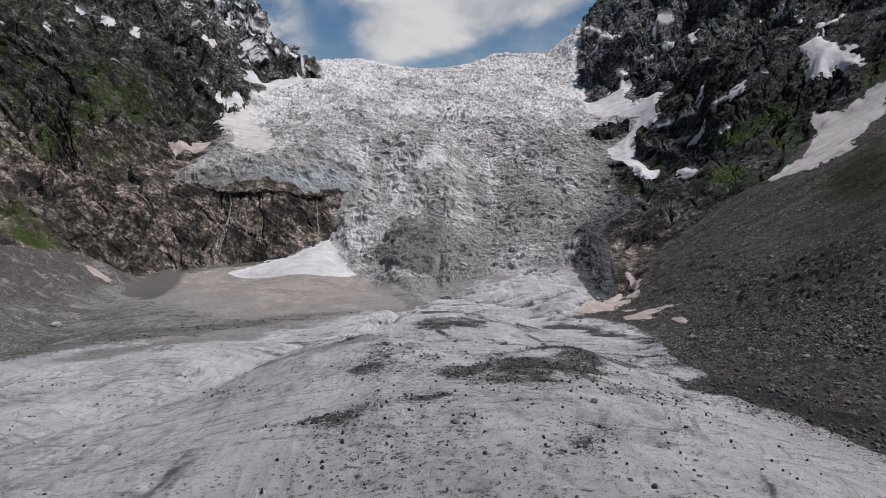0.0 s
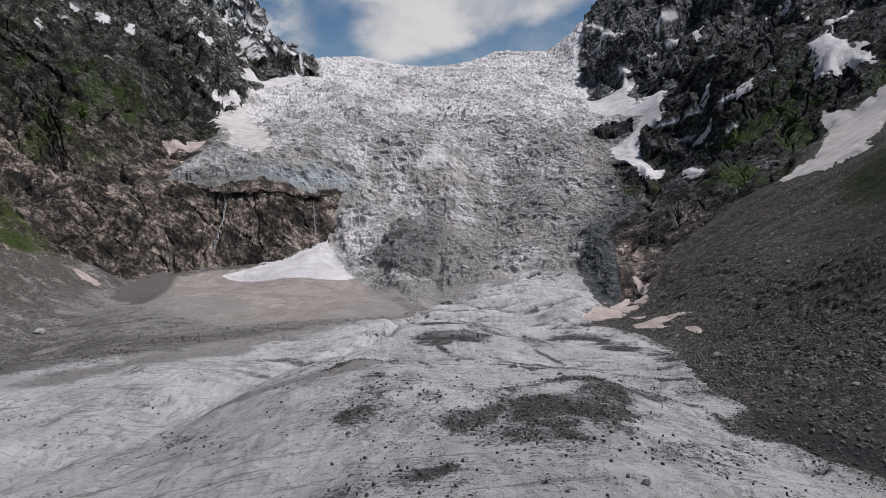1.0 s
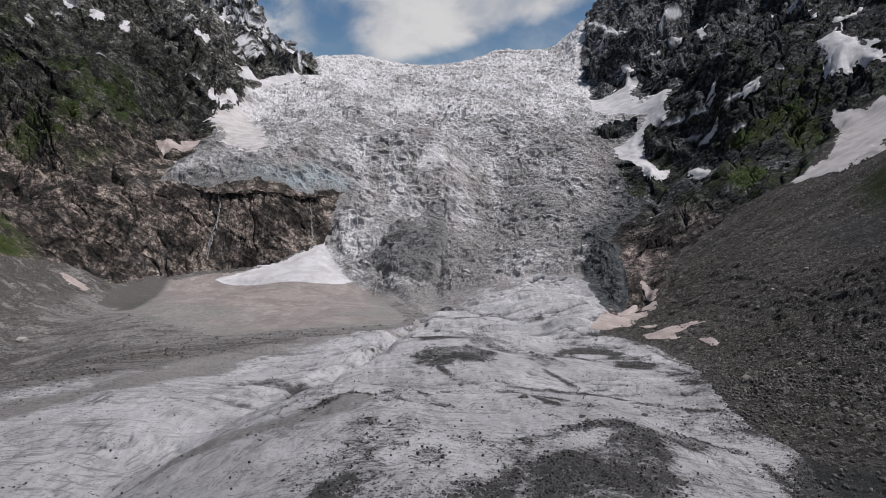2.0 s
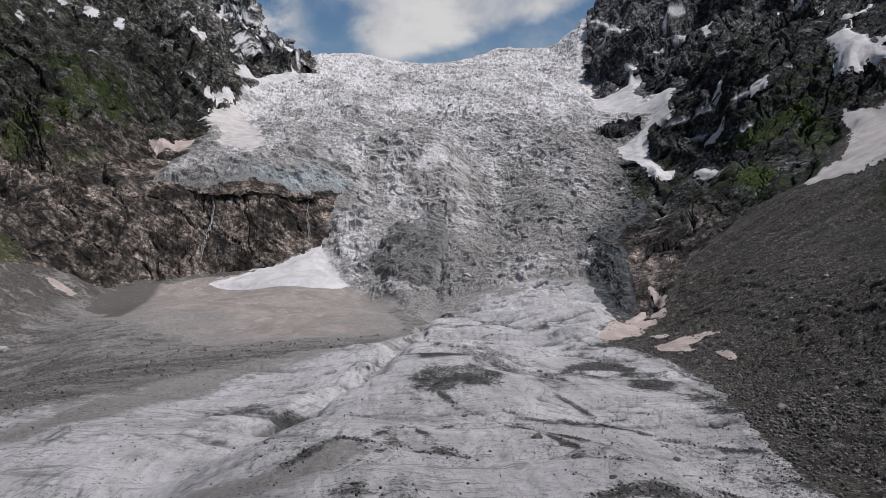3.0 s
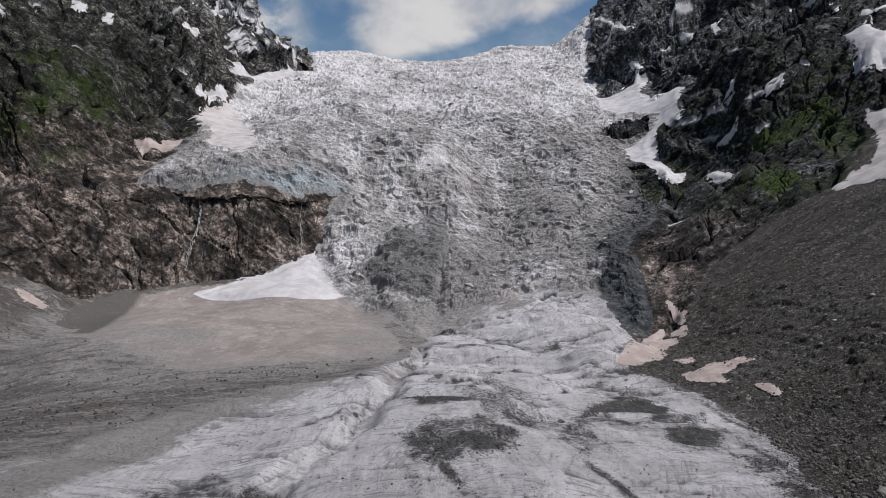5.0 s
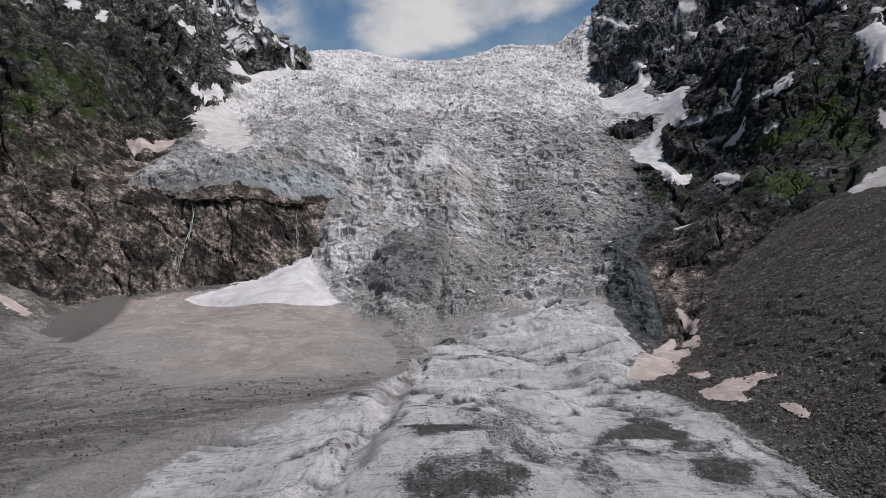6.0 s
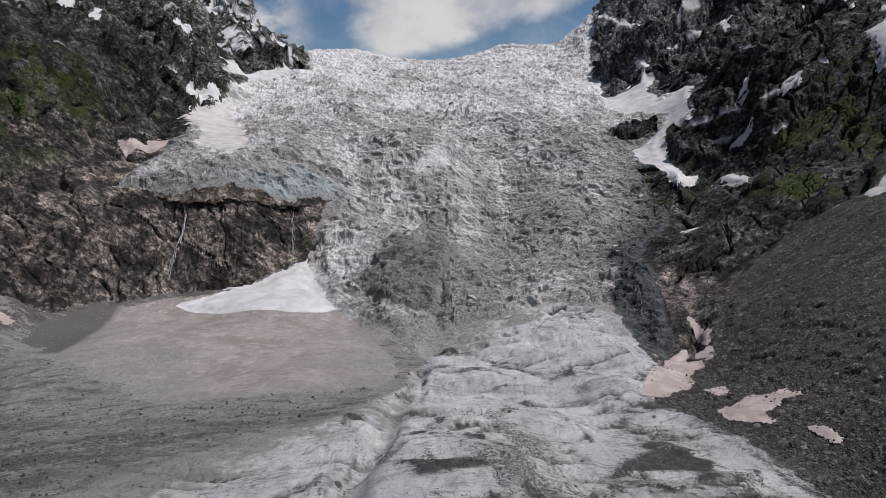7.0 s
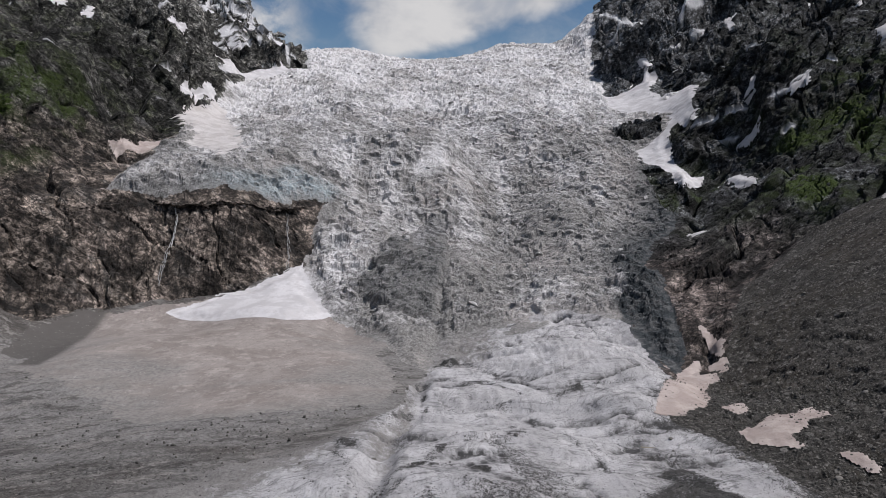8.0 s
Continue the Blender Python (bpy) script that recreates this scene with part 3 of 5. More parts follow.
OUTLINE["streak_3"] = [(332, 865), (343, 873), (366, 880)]
OUTLINE["streak_4"] = [(337, 850), (357, 854)]
OUTLINE["streak_5"] = [(377, 836), (345, 764)]
OUTLINE["streak_6"] = [(290, 641), (295, 634), (297, 620)]
OUTLINE["streak_7"] = [(271, 571), (278, 557)]
OUTLINE["streak_8"] = [(282, 556), (295, 551), (307, 549), (312, 544)]
OUTLINE["streak_9"] = [(272, 603), (276, 607)]
OUTLINE["streak_10"] = [(238, 628), (254, 613)]
OUTLINE["streak_11"] = [(258, 606), (264, 593)]
OUTLINE["streak_12"] = [(306, 846), (316, 844)]
OUTLINE["streak_13"] = [(262, 531), (267, 529)]
OUTLINE["streak_14"] = [(247, 602), (252, 591)]
OUTLINE["streak_15"] = [(289, 1057), (297, 1034), (298, 1008)]
OUTLINE["streak_16"] = [(-330, 970), (-383, 1177), (-404, 1316), (-389, 1367)]
OUTLINE["streak_17"] = [(-329, 1228), (-297, 1169), (-240, 986)]
OUTLINE["streak_19"] = [(-255, 1142), (-197, 970)]
OUTLINE["streak_20"] = [(-304, 797), (-286, 831)]
OUTLINE["streak_21"] = [(-335, 815), (-317, 859)]
OUTLINE["streak_22"] = [(-351, 704), (-362, 755), (-339, 709)]
OUTLINE["streak_23"] = [(-254, 875), (-246, 895), (-196, 931)]
OUTLINE["snow_r11"] = [(116, 352), (117, 337), (113, 330), (115, 344)]
OUTLINE["snow_r12"] = [(107, 325), (112, 325), (109, 319), (106, 322)]
OUTLINE["snow_r13"] = [(90, 279), (97, 284), (95, 277), (91, 271), (91, 275)]
OUTLINE["snow_r14"] = [(95, 234), (97, 232), (96, 226), (95, 225), (95, 230)]
OUTLINE["wet_0"] = [(40, 90), (45, 96), (51, 94), (51, 90), (48, 77), (50, 72), (53, 71), (44, 58), (43, 63), (43, 68), (42, 72), (41, 78), (37, 82)]
OUTLINE["wet_1"] = [(93, 360), (102, 372), (110, 359), (117, 350), (101, 339), (94, 325), (90, 332)]
OUTLINE["wet_2"] = [(37, 206), (45, 214), (50, 218), (56, 221), (60, 214), (58, 211)]

def hash01(i, j, k, seed=0):
    """A fixed random number in 0..1 for each whole-numbered place."""
    h = (i.astype(np.int64) * 374761393 + j.astype(np.int64) * 668265263 + k.astype(np.int64) * 2147483647 + seed * 1274126177) & 0xFFFFFFFF
    h = ((h ^ (h >> 13)) * 1274126177) & 0xFFFFFFFF
    h = ((h ^ (h >> 16)) * 2246822519) & 0xFFFFFFFF
    return ((h ^ (h >> 15)) & 0xFFFFFF) / float(0xFFFFFF)


def lattice(x, y, z, seed=0):
    """Smooth noise from -1 to 1."""
    fx, fy, fz = np.floor(x), np.floor(y), np.floor(z)
    u, v, w = x - fx, y - fy, z - fz
    u, v, w = (t * t * t * (t * (t * 6 - 15) + 10) for t in (u, v, w))
    out = 0
    for a in (0, 1):
        for b in (0, 1):
            for c in (0, 1):
                out = out + hash01(fx + a, fy + b, fz + c, seed) * (u if a else 1 - u) * (v if b else 1 - v) * (w if c else 1 - w)
    return 2 * out - 1


def fractal(x, y, z, size, octaves=4, gain=0.5, ridged=False, seed=0):
    total, amp, norm = 0, 1.0, 0
    for o in range(octaves):
        n = lattice(x / size, y / size, z / size + 17.3 * o, seed + o)
        total = total + amp * ((1 - 2 * np.abs(n)) if ridged else n)
        norm, amp, size = norm + amp, amp * gain, size / 2.03
    return total / norm


def cells(x, y, size, seed=0):
    """Blocks of about that size: a random number for each, the offset from its middle, and the distance to its edge (in sizes)."""
    u, v = x / size, y / size
    fu, fv = np.floor(u), np.floor(v)
    d1, d2 = np.full(u.shape, 9.0), np.full(u.shape, 9.0)
    pick, ou, ov = np.zeros(u.shape), np.zeros(u.shape), np.zeros(u.shape)
    for a in (-1, 0, 1):
        for b in (-1, 0, 1):
            i, j = fu + a, fv + b
            du = u - i - hash01(i, j, i * 0 + 3, seed)
            dv = v - j - hash01(i, j, i * 0 + 7, seed)
            d = np.hypot(du, dv)
            near = d < d1
            d2 = np.where(near, d1, np.minimum(d2, d))
            pick = np.where(near, hash01(i, j, i * 0 + 11, seed), pick)
            ou, ov, d1 = np.where(near, du, ou), np.where(near, dv, ov), np.where(near, d, d1)
    return pick, ou, ov, d2 - d1


def ease(a, b, t):
    t = np.clip((t - a) / (b - a), 0, 1)
    return t * t * (3 - 2 * t)


def line_distance(x, y, line, closed=False):
    d = np.full(x.shape, 1e9)
    ends = list(zip(line, line[1:] + line[:1] if closed else line[1:]))
    for (ax, ay), (bx, by) in ends:
        ex, ey = bx - ax, by - ay
        t = np.clip(((x - ax) * ex + (y - ay) * ey) / (ex * ex + ey * ey + 1e-9), 0, 1)
        d = np.minimum(d, np.hypot(x - ax - t * ex, y - ay - t * ey))
    return d


def within(x, y, outline, reach=30.0):
    """How far inside the outline each place lies; below 0 outside, and -reach far off."""
    xs, ys = [p[0] for p in outline], [p[1] for p in outline]
    out = np.full(x.shape, -reach)
    m = (x > min(xs) - reach) & (x < max(xs) + reach) & (y > min(ys) - reach) & (y < max(ys) + reach)
    px, py = x[m], y[m]
    odd = np.zeros(px.shape, bool)
    for (ax, ay), (bx, by) in zip(outline, outline[1:] + outline[:1]):
        if ay != by:
            odd ^= ((ay > py) != (by > py)) & (px < (bx - ax) * (py - ay) / (by - ay) + ax)
    d = line_distance(px, py, outline, True)
    out[m] = np.where(odd, d, np.maximum(-d, -reach))
    return out

# ---- the ground: one continuous sheet, cut where one surface gives way to the next ----
CENTRE = -30.0
TURNS = np.radians(np.concatenate([np.linspace(-47, -37.5, 24)[:-1], np.linspace(-37.5, 37.5, 690), np.linspace(37.5, 47, 24)[1:]]))
REACHES = np.concatenate([np.geomspace(30, 135, 250), np.linspace(135, 430, 330)[1:], np.linspace(430, 760, 430)[1:],
                          np.geomspace(760, 1450, 290)[1:], np.geomspace(1450, 2700, 30)[1:]])
R, A = np.meshgrid(REACHES, TURNS, indexing="ij")
GX, GY = R * np.sin(A), R * np.cos(A) + CENTRE
ROWS, COLS = GX.shape
GZ = valley(GX, GY)
FLAT = GX * 0
# the jagged ridge that falls to the icefall's edge
RIDGE = [(-172, 968, 338), (-210, 1010, 400), (-236, 1040, 446), (-252, 1052, 442), (-270, 1065, 458), (-294, 1100, 508), (-330, 1130, 552), (-420, 1200, 640)]
crest = GZ * 0 - 999
for (ax, ay, az), (bx, by, bz) in zip(RIDGE, RIDGE[1:]):
    t = np.clip(((GX - ax) * (bx - ax) + (GY - ay) * (by - ay)) / ((bx - ax) ** 2 + (by - ay) ** 2), 0, 1)
    crest = np.maximum(crest, az + (bz - az) * t - 1.25 * np.hypot(GX - ax - t * (bx - ax), GY - ay - t * (by - ay)))
on_ridge = crest > GZ
GZ = np.maximum(GZ, crest)
# outlines wander a little, more where the ground is far
wander = np.clip(GY / 420, 0.12, 1.3)
WX = GX + wander * (5 * fractal(GX, GY, GZ, 24, 3, seed=5) + 1.0 * lattice(GX / 3, GY / 3, FLAT, 6))
WY = GY + wander * (5 * fractal(GX, GY, GZ, 24, 3, seed=9) + 1.0 * lattice(GX / 3, GY / 3, FLAT, 8))

in_ice = within(WX, WY, OUTLINE["icefall"], 60)

spill = (GX > 0) * ease(330, 260, GY) * fractal(GX, GY, FLAT, 14, 4, 0.62, seed=191)
tatter = ease(335, 365, GY) * fractal(GX, GY, FLAT, 22, 4, 0.6, seed=192)
in_tongue = within(WX + 5 * spill + 6 * tatter, WY + 6 * spill + 20 * tatter, OUTLINE["tongue"], 100)
slump = ease(440, 400, GY) * fractal(GX, GY, FLAT, 20, 4, 0.65, seed=190)
in_cone = within(GX + 0.4 * (WX - GX) + 8 * slump, GY + 0.4 * (WY - GY) + 12 * slump, OUTLINE["cone"], 40)
in_scree = within(WX, WY, OUTLINE["scree"], 40)
in_moraine = within(WX, WY, OUTLINE["moraine"], 40)
in_rock_island = np.maximum(within(WX, WY, OUTLINE["inrock"], 20), within(WX, WY, OUTLINE["inrock2"], 20))
LEFT, RIGHT, ICE, TONGUE, SCREE, MORAINE, CONE = range(7)
region = np.where(GX < 0, LEFT, RIGHT)
region[(GX < 0) & (GX > -76) & (GY > 300) & (GY < 484)] = ICE
region[in_scree > 0] = SCREE
region[in_moraine > 0] = MORAINE
region[in_ice > 0] = ICE
region[(in_ice > 0) & (in_rock_island > 0)] = RIGHT
region[on_ridge] = LEFT
region[(region == RIGHT) & (GX > 0) & (GX < 92) & (GY > 330) & (GY < 430)] = ICE
region[in_cone > 0] = CONE
region[(in_tongue > 0) & (in_cone <= 0)] = TONGUE

region[((region == LEFT) | (region == RIGHT)) & (in_tongue > -5) & (GY < 420) & (GX < 86)] = TONGUE

# the rock face over the snow cone: a steep step with an overhung lip
step = (region == LEFT) & (GX > -270) & (GY > 385) & (GY < 545)
t = np.clip((GZ - 20) / 74, 0, 1)
GZ = np.where(step, GZ + 0.75 * ease(0, 12, -in_ice) * ease(-270, -225, GX) * 74 * (ease(0.12, 0.8, t) - t), GZ)
# the buttress stands out of the ice like a wall
out_of_ice = np.clip(-in_ice, 0, 60)
GZ = GZ + np.where(region == RIGHT, 20 * ease(0, 26, out_of_ice) * ease(600, 700, GY) * ease(1050, 880, GY), 0)


def facing(x, y, z):
    """Unit normals of a sheet of places."""
    p = np.stack([x, y, z], -1)
    n = np.cross(np.gradient(p, axis=1), np.gradient(p, axis=0))
    return n / np.maximum(np.linalg.norm(n, axis=-1, keepdims=True), 1e-9)


NORMAL = facing(GX, GY, GZ)
SOFT = FLAT.copy()     # broad relief, along the normal
FINE = FLAT.copy()     # small relief, along the normal
dirt_shade, blue, grass, snow, dark, mud = (FLAT.copy() for _ in range(6))


def at(mask, *arrays):
    return [a[mask] for a in arrays]


# rock: ribs and gullies down the fall line, broken into tilted facets of many sizes
m = (region == LEFT) | (region == RIGHT)
x, y, z = at(m, GX, GY, GZ)
edge = np.minimum(ease(0, 12, -in_ice[m]), ease(0, 10, -np.maximum(np.maximum(in_cone[m], in_scree[m]), in_moraine[m])))
edge = np.maximum(edge, ease(0, 6, in_rock_island[m]))
west = x < 0
warp = 14 * fractal(x, y, z, 80, 3, seed=20)
along = np.where(west, 0.8 * x + 0.6 * y, -0.5 * x + 0.87 * y) + warp
down = np.where(west, -0.6 * x + 0.8 * y, 0.87 * x + 0.5 * y) + 0.6 * z
dip = z * 0.8 + np.where(west, 0.55, -0.7) * x + warp
far = np.clip((y - 330) / 330, 0.45, 1.5)
on_step = ease(530, 500, y) * ease(-280, -240, x) * west
SOFT[m] = far * edge * (1 - 0.5 * on_step) * (21 * (fractal(along, down * 0.35, z * 0.3, 90, 2, ridged=True, seed=21) - 0.5) + 8 * (fractal(along, down * 0.5, dip * 0.7, 38, 2, 0.5, True, seed=31) - 0.5))


def ledges(s, thick, seed):
    """Beds of rock: each stands out by its own amount, with a steep edge to the next."""
    i = np.floor(s / thick)
    a, b = hash01(i, i * 0, i * 0 + 5, seed), hash01(i + 1, i * 0, i * 0 + 5, seed)
    return a + (b - a) * ease(0.7, 1.0, s / thick - i) - 0.5


facets = x * 0
for size, tall, seed in ((44, 10.0, 62), (19, 4.2, 63), (8.5, 1.7, 64), (4.0, 0.8, 65)):
    bent = 0.3 * size
    pick, ou, ov, gap = cells(along + bent * fractal(x, y, z, size * 0.6, 2, seed=seed + 100) + 0.35 * dip, dip * 1.25 + 0.35 * down + bent * fractal(x, y, z, size * 0.6, 2, seed=seed + 200), size, seed=seed)
    facets += tall * (0.45 * (pick - 0.5) + 1.2 * ou * (2 * ((pick * 7.3) % 1) - 1) + 0.9 * ov - 0.7 * ease(0.08, 0.0, gap))
shift = 9 * fractal(x, y, z, 45, 3, 0.6, seed=55)
beds = 5.5 * ledges(dip + shift, 23, 66) + 3.4 * ledges(dip + shift, 9.5, 67) + 1.9 * ledges(dip * 1.05 + 0.7 * shift, 4.3, 68)
beds *= 0.35 + 0.9 * ease(-0.35, 0.35, fractal(x, y, z, 60, 3, seed=69))
slab = ease(-4, 4, within(GX[m], GY[m], OUTLINE["slab"], 20))
SOFT[m] = SOFT[m] * (1 - 0.6 * slab) + 2 * slab
FINE[m] = edge * np.clip(far, 0.7, 1.2) * (1 - 0.5 * on_step) * (1 - 0.75 * slab) * (facets + beds + 1.6 * (fractal(along, down, dip, 9, 4, 0.6, True, seed=51) - 0.4))

# icefall: toppled blocks between crevasses that run across the flow
m = region == ICE
x, y, z = at(m, GX, GY, GZ)
edge = ease(0, 9, np.minimum(in_ice[m], -in_tongue[m]))
groove = line_distance(x, y, OUTLINE["groove"])
wedge = ease(-3, 4, within(WX[m], WY[m], OUTLINE["wedge"]) + 3 * fractal(x, y, z, 9, 3, 0.6, seed=70))
pale = ease(-4, 6, within(WX[m], WY[m], OUTLINE["palepatch"]))
wx, wy = x + 5 * fractal(x, y, z, 13, 4, 0.65, seed=71), y + 5 * fractal(x, y, z, 13, 4, 0.65, seed=72)
calm = 1 - 0.7 * pale
high = np.clip((y - 380) / 900, 0, 1)
SOFT[m] = edge * (5 * fractal(x, y, z, 70, 3, seed=73) + 1.8 * fractal(x * 0.6, y, z, 28, 3, ridged=True, seed=74)) - 2.5 * ease(5, 0, groove)
SOFT[m] += 3.5 * wedge
flow_x, flow_y = wx + 0.25 * wy * np.where(x > 15, 1, -0.6), wy + 0.5 * z
r1 = fractal(flow_x * 0.55, flow_y * 1.1, x * 0, 17, 4, 0.55, True, seed=75)
r2 = fractal(flow_x * 0.8 + 0.3 * flow_y, flow_y, x * 0, 8, 3, 0.6, True, seed=76)
pick, ou, ov, gap = cells(wx + 0.3 * wy, wy * 1.3 + 0.4 * z, 10, seed=175)
f1 = 0.5 * (pick - 0.5) + 2.0 * (ou * (2 * ((pick * 5.7) % 1) - 1)) - 0.5 * ov
pick, ou, ov, gap = cells(wx - 0.3 * wy, wy * 1.2 + 0.4 * z + 9, 4.4, seed=77)
f2 = 0.3 * (pick - 0.5) + 1.3 * (ou * (2 * ((pick * 5.7) % 1) - 1))
steep = np.maximum(ease(335, 405, y), ease(-8, 2, within(WX[m], WY[m], OUTLINE["darkice"])))
FINE[m] = edge * calm * (0.3 + 0.8 * steep + 0.6 * ease(-8, 2, within(WX[m], WY[m], OUTLINE["darkice"]))) * (1 + 0.25 * ease(560, 800, y)) * (3.0 * r1 + 2.1 * r2 + 0.8 * f1 + 0.9 * f2 + 1.2 * fractal(x, y, z, 14, 3, 0.6, seed=178))
n = fractal(x * 0.7, y, z, 55, 4, 0.6, seed=79)
# shade painted into the recesses: low relief gets a greyer veil
recess_shade = ease(0.5, -2.5, FINE[m])
fan = x * (560 / np.clip(y, 300, 1200)) ** 0.5 + 9 * fractal(x, y, z, 60, 3, seed=171)
flow = fractal(fan, y * 0.16, x * 0, 15, 4, 0.65, seed=172)
rim = ease(np.where(x > 60, 46, 26), 0, in_ice[m] + 14 * n)
foot = ease(470, 385, y + 25 * n) * ease(25, 60, x)
# mostly dirty ice, plus a little of the painted recess shade
dirt_shade[m] = np.clip(0.68 + 0.30 * ease(0, 90, x) * ease(760, 560, y) - 0.56 * ease(430, 950, y + 90 * n) + 0.5 * ease(0.1, 0.5, fractal(x * 0.5 + 0.2 * y, y, z, 34, 5, 0.65, seed=185)) * ease(480, 620, y) + 0.4 * n + 0.45 * flow + 0.16 * recess_shade + 0.55 * wedge * ease(-0.5, 0.2, fractal(x + 0.5 * y, y * 0.3, z * 0.3, 12, 3, 0.6, seed=170)) - 0.6 * pale - 0.3 * ease(-28, -42, x) * ease(520, 470, y) * ease(380, 410, y) - 0.5 * foot + 0.35 * rim * ease(760, 640, y), 0, 1)
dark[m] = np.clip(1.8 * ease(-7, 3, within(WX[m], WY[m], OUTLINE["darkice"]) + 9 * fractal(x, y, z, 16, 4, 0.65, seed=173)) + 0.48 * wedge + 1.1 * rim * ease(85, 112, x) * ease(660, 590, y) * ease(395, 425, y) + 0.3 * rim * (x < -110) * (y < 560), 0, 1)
blue[m] = np.clip(0.9 * ease(-165, -110, x) * ease(-5, 7, within(WX[m], WY[m], OUTLINE["blueice"]) + 6 * n) + 0.25 * ease(-1.5, -5, FINE[m]), 0, 1)

# tongue: swells, melt runnels along the flow, a stream cut, gravel bands and patches
m = region == TONGUE
x, y, z = at(m, GX, GY, GZ)
nil = x * 0
edge = ease(0, 8, in_tongue[m])
bend = x + 7 * lattice(x / 60, y / 60, nil, 81) + 0.0016 * (y - 120) * x
jog = 1.5 * fractal(x, y, nil, 10, 3, 0.6, seed=82)
stream = line_distance(x + jog, y, OUTLINE["channel"])
trough = line_distance(x + jog, y, OUTLINE["trough"])
ramp = ease(225, 330, y)
swell = 1.7 * fractal(x, y * 0.7, nil, 46, 2, seed=83)
rise = ease(140, 250, y)
tx, ty = x + 4 * fractal(x, y, nil, 22, 3, seed=97), y + 4 * fractal(x, y, nil, 22, 3, seed=98)
lobes = np.abs(fractal(tx * 0.5 + 0.25 * ty, ty * 1.15, nil, 36, 2, 0.35, seed=84))
ragged0 = fractal(x, y * 0.6, nil, 7, 3, 0.6, seed=196)
slit = np.abs(fractal(tx * 0.22 - 0.10 * ty, ty, nil, 10, 3, 0.5, seed=180))
small = np.abs(fractal(tx * 0.38 - 0.15 * ty, ty * 1.3, nil, 13, 2, 0.4, seed=99))
SOFT[m] = edge * (swell + 0.3 * fractal(bend, y * 0.3, nil, 8, 3, seed=85) + (1.3 + 2.6 * rise) * (2.0 * np.minimum(lobes, 0.45) - 0.5) + (0.5 + 1.0 * rise) * (2.0 * np.minimum(small, 0.45) - 0.45))
SOFT[m] -= ease(0, 5, in_tongue[m]) * 2.8 * ease(5.5, 0.3, stream) * ease(120, 150, y) * (1 - 0.5 * ramp) + 2.2 * ease(11, 0, trough)
runnel = fractal(bend, y * 0.12, nil, 2.2, 3, 0.6, True, seed=86)
crack = np.abs(fractal(x * 0.35 + 0.12 * y, y, nil, 20, 4, 0.6, seed=87))
pick, ou, ov, gap = cells(x + 2 * jog, y * 1.8, 9, seed=92)
broken = ease(300, 375, y)
FINE[m] = edge * (0.16 * runnel + 0.12 * fractal(x, y, nil, 1.6, 3, 0.6, seed=88)) - (0.3 + 1.0 * ramp) * ease(0.03, 0.0, crack) * ease(0, 5, in_tongue[m])
shelf = ty + 2.5 * ragged0
FINE[m] += ease(150, 240, y) * ease(0, 6, in_tongue[m]) * (1.7 * ledges(shelf + 0.30 * tx, 8.5, 194) + 0.9 * ledges(shelf - 0.22 * tx, 3.8, 195))
slits = ease(0.075, 0.025, slit) * ease(-0.12, 0.06, fractal(x * 0.5, y, nil, 13, 2, seed=184)) * ease(90, 190, y)
FINE[m] -= 1.1 * slits * ease(0, 5, in_tongue[m])
FINE[m] += broken * (1.4 * (pick - 0.5) + 1.3 * ov - 1.0 * ease(0.18, 0, gap)) * ease(0, 8, in_tongue[m])
sx, sy = x + 2.6 * fractal(x, y, nil, 12, 4, 0.65, seed=89), y + 5.5 * fractal(x, y, nil, 12, 4, 0.65, seed=90)
ragged = fractal(x, y * 0.6, nil, 7, 4, 0.7, seed=93)
patch, lines, muddy = nil, nil, nil
fleck = 0.3 + 0.7 * ease(-0.2, 0.3, fractal(x, y * 0.7, nil, 3.4, 3, 0.65, seed=193))
rift = np.minimum(line_distance(sx * 0.3 + x * 0.7, sy * 0.2 + y * 0.8, OUTLINE["crevasse_a"]), line_distance(x, y, OUTLINE["crevasse_d"]))
deep_rift = line_distance(x + 0.5 * jog, y, OUTLINE["crevasse_c"])
SOFT[m] -= 2.0 * ease(1.7, 0.3, rift) + 2.2 * ease(2.2, 0.3, deep_rift)
rift = np.minimum(rift, deep_rift * 0.45)
thread = np.abs(fractal(bend + 0.5 * ragged, y * 0.16, nil, 7, 3, 0.6, seed=161))
for name, outline in OUTLINE.items():
    if name.startswith("debris_"):
        patch = np.maximum(patch, (1.25 if name in ("debris_a", "debris_h", "debris_u", "debris_w") else 0.7 + 0.5 * fleck if name in ("debris_b", "debris_s", "debris_t", "debris_i") else fleck) * ease(-2.5, 2.5, within(sx, sy, outline) + 2.2 * ragged))
    if name.startswith("line_"):
        lines = np.maximum(lines, 0.95 * ease(2.8, 0.2, line_distance(1.9 * (0.5 * x + 0.5 * sx), 0.4 * y + 0.6 * sy, [(1.9 * a, b) for a, b in outline]) - 1.4 * ragged) * (0.25 + 0.85 * fleck))
    if name.startswith("smear_"):
        muddy = np.maximum(muddy, 0.85 * ease(8.5, 0.2, line_distance(sx, sy, outline) - 2.0 * ragged))
bands = fractal(bend * 1.2 + 0.2 * y, y * 0.4, nil, 15, 5, 0.65, seed=91)
littered = ease(42, 10, np.hypot((x - 17) * 1.3, (y - 84) * 0.8))
mottle = fractal(x, y, nil, 11, 5, 0.7, seed=94)
grit = np.clip(0.66 * littered * ease(-0.3, 0.3, mottle) + 0.6 * ease(0.12, 0.5, bands) * ease(-35, 5, x) * ease(330, 200, y) * (0.5 + 0.5 * ease(50, 90, y)), 0, 0.8)
lip = ease(7, -1, in_tongue[m] + 3 * ragged)
wet = nil
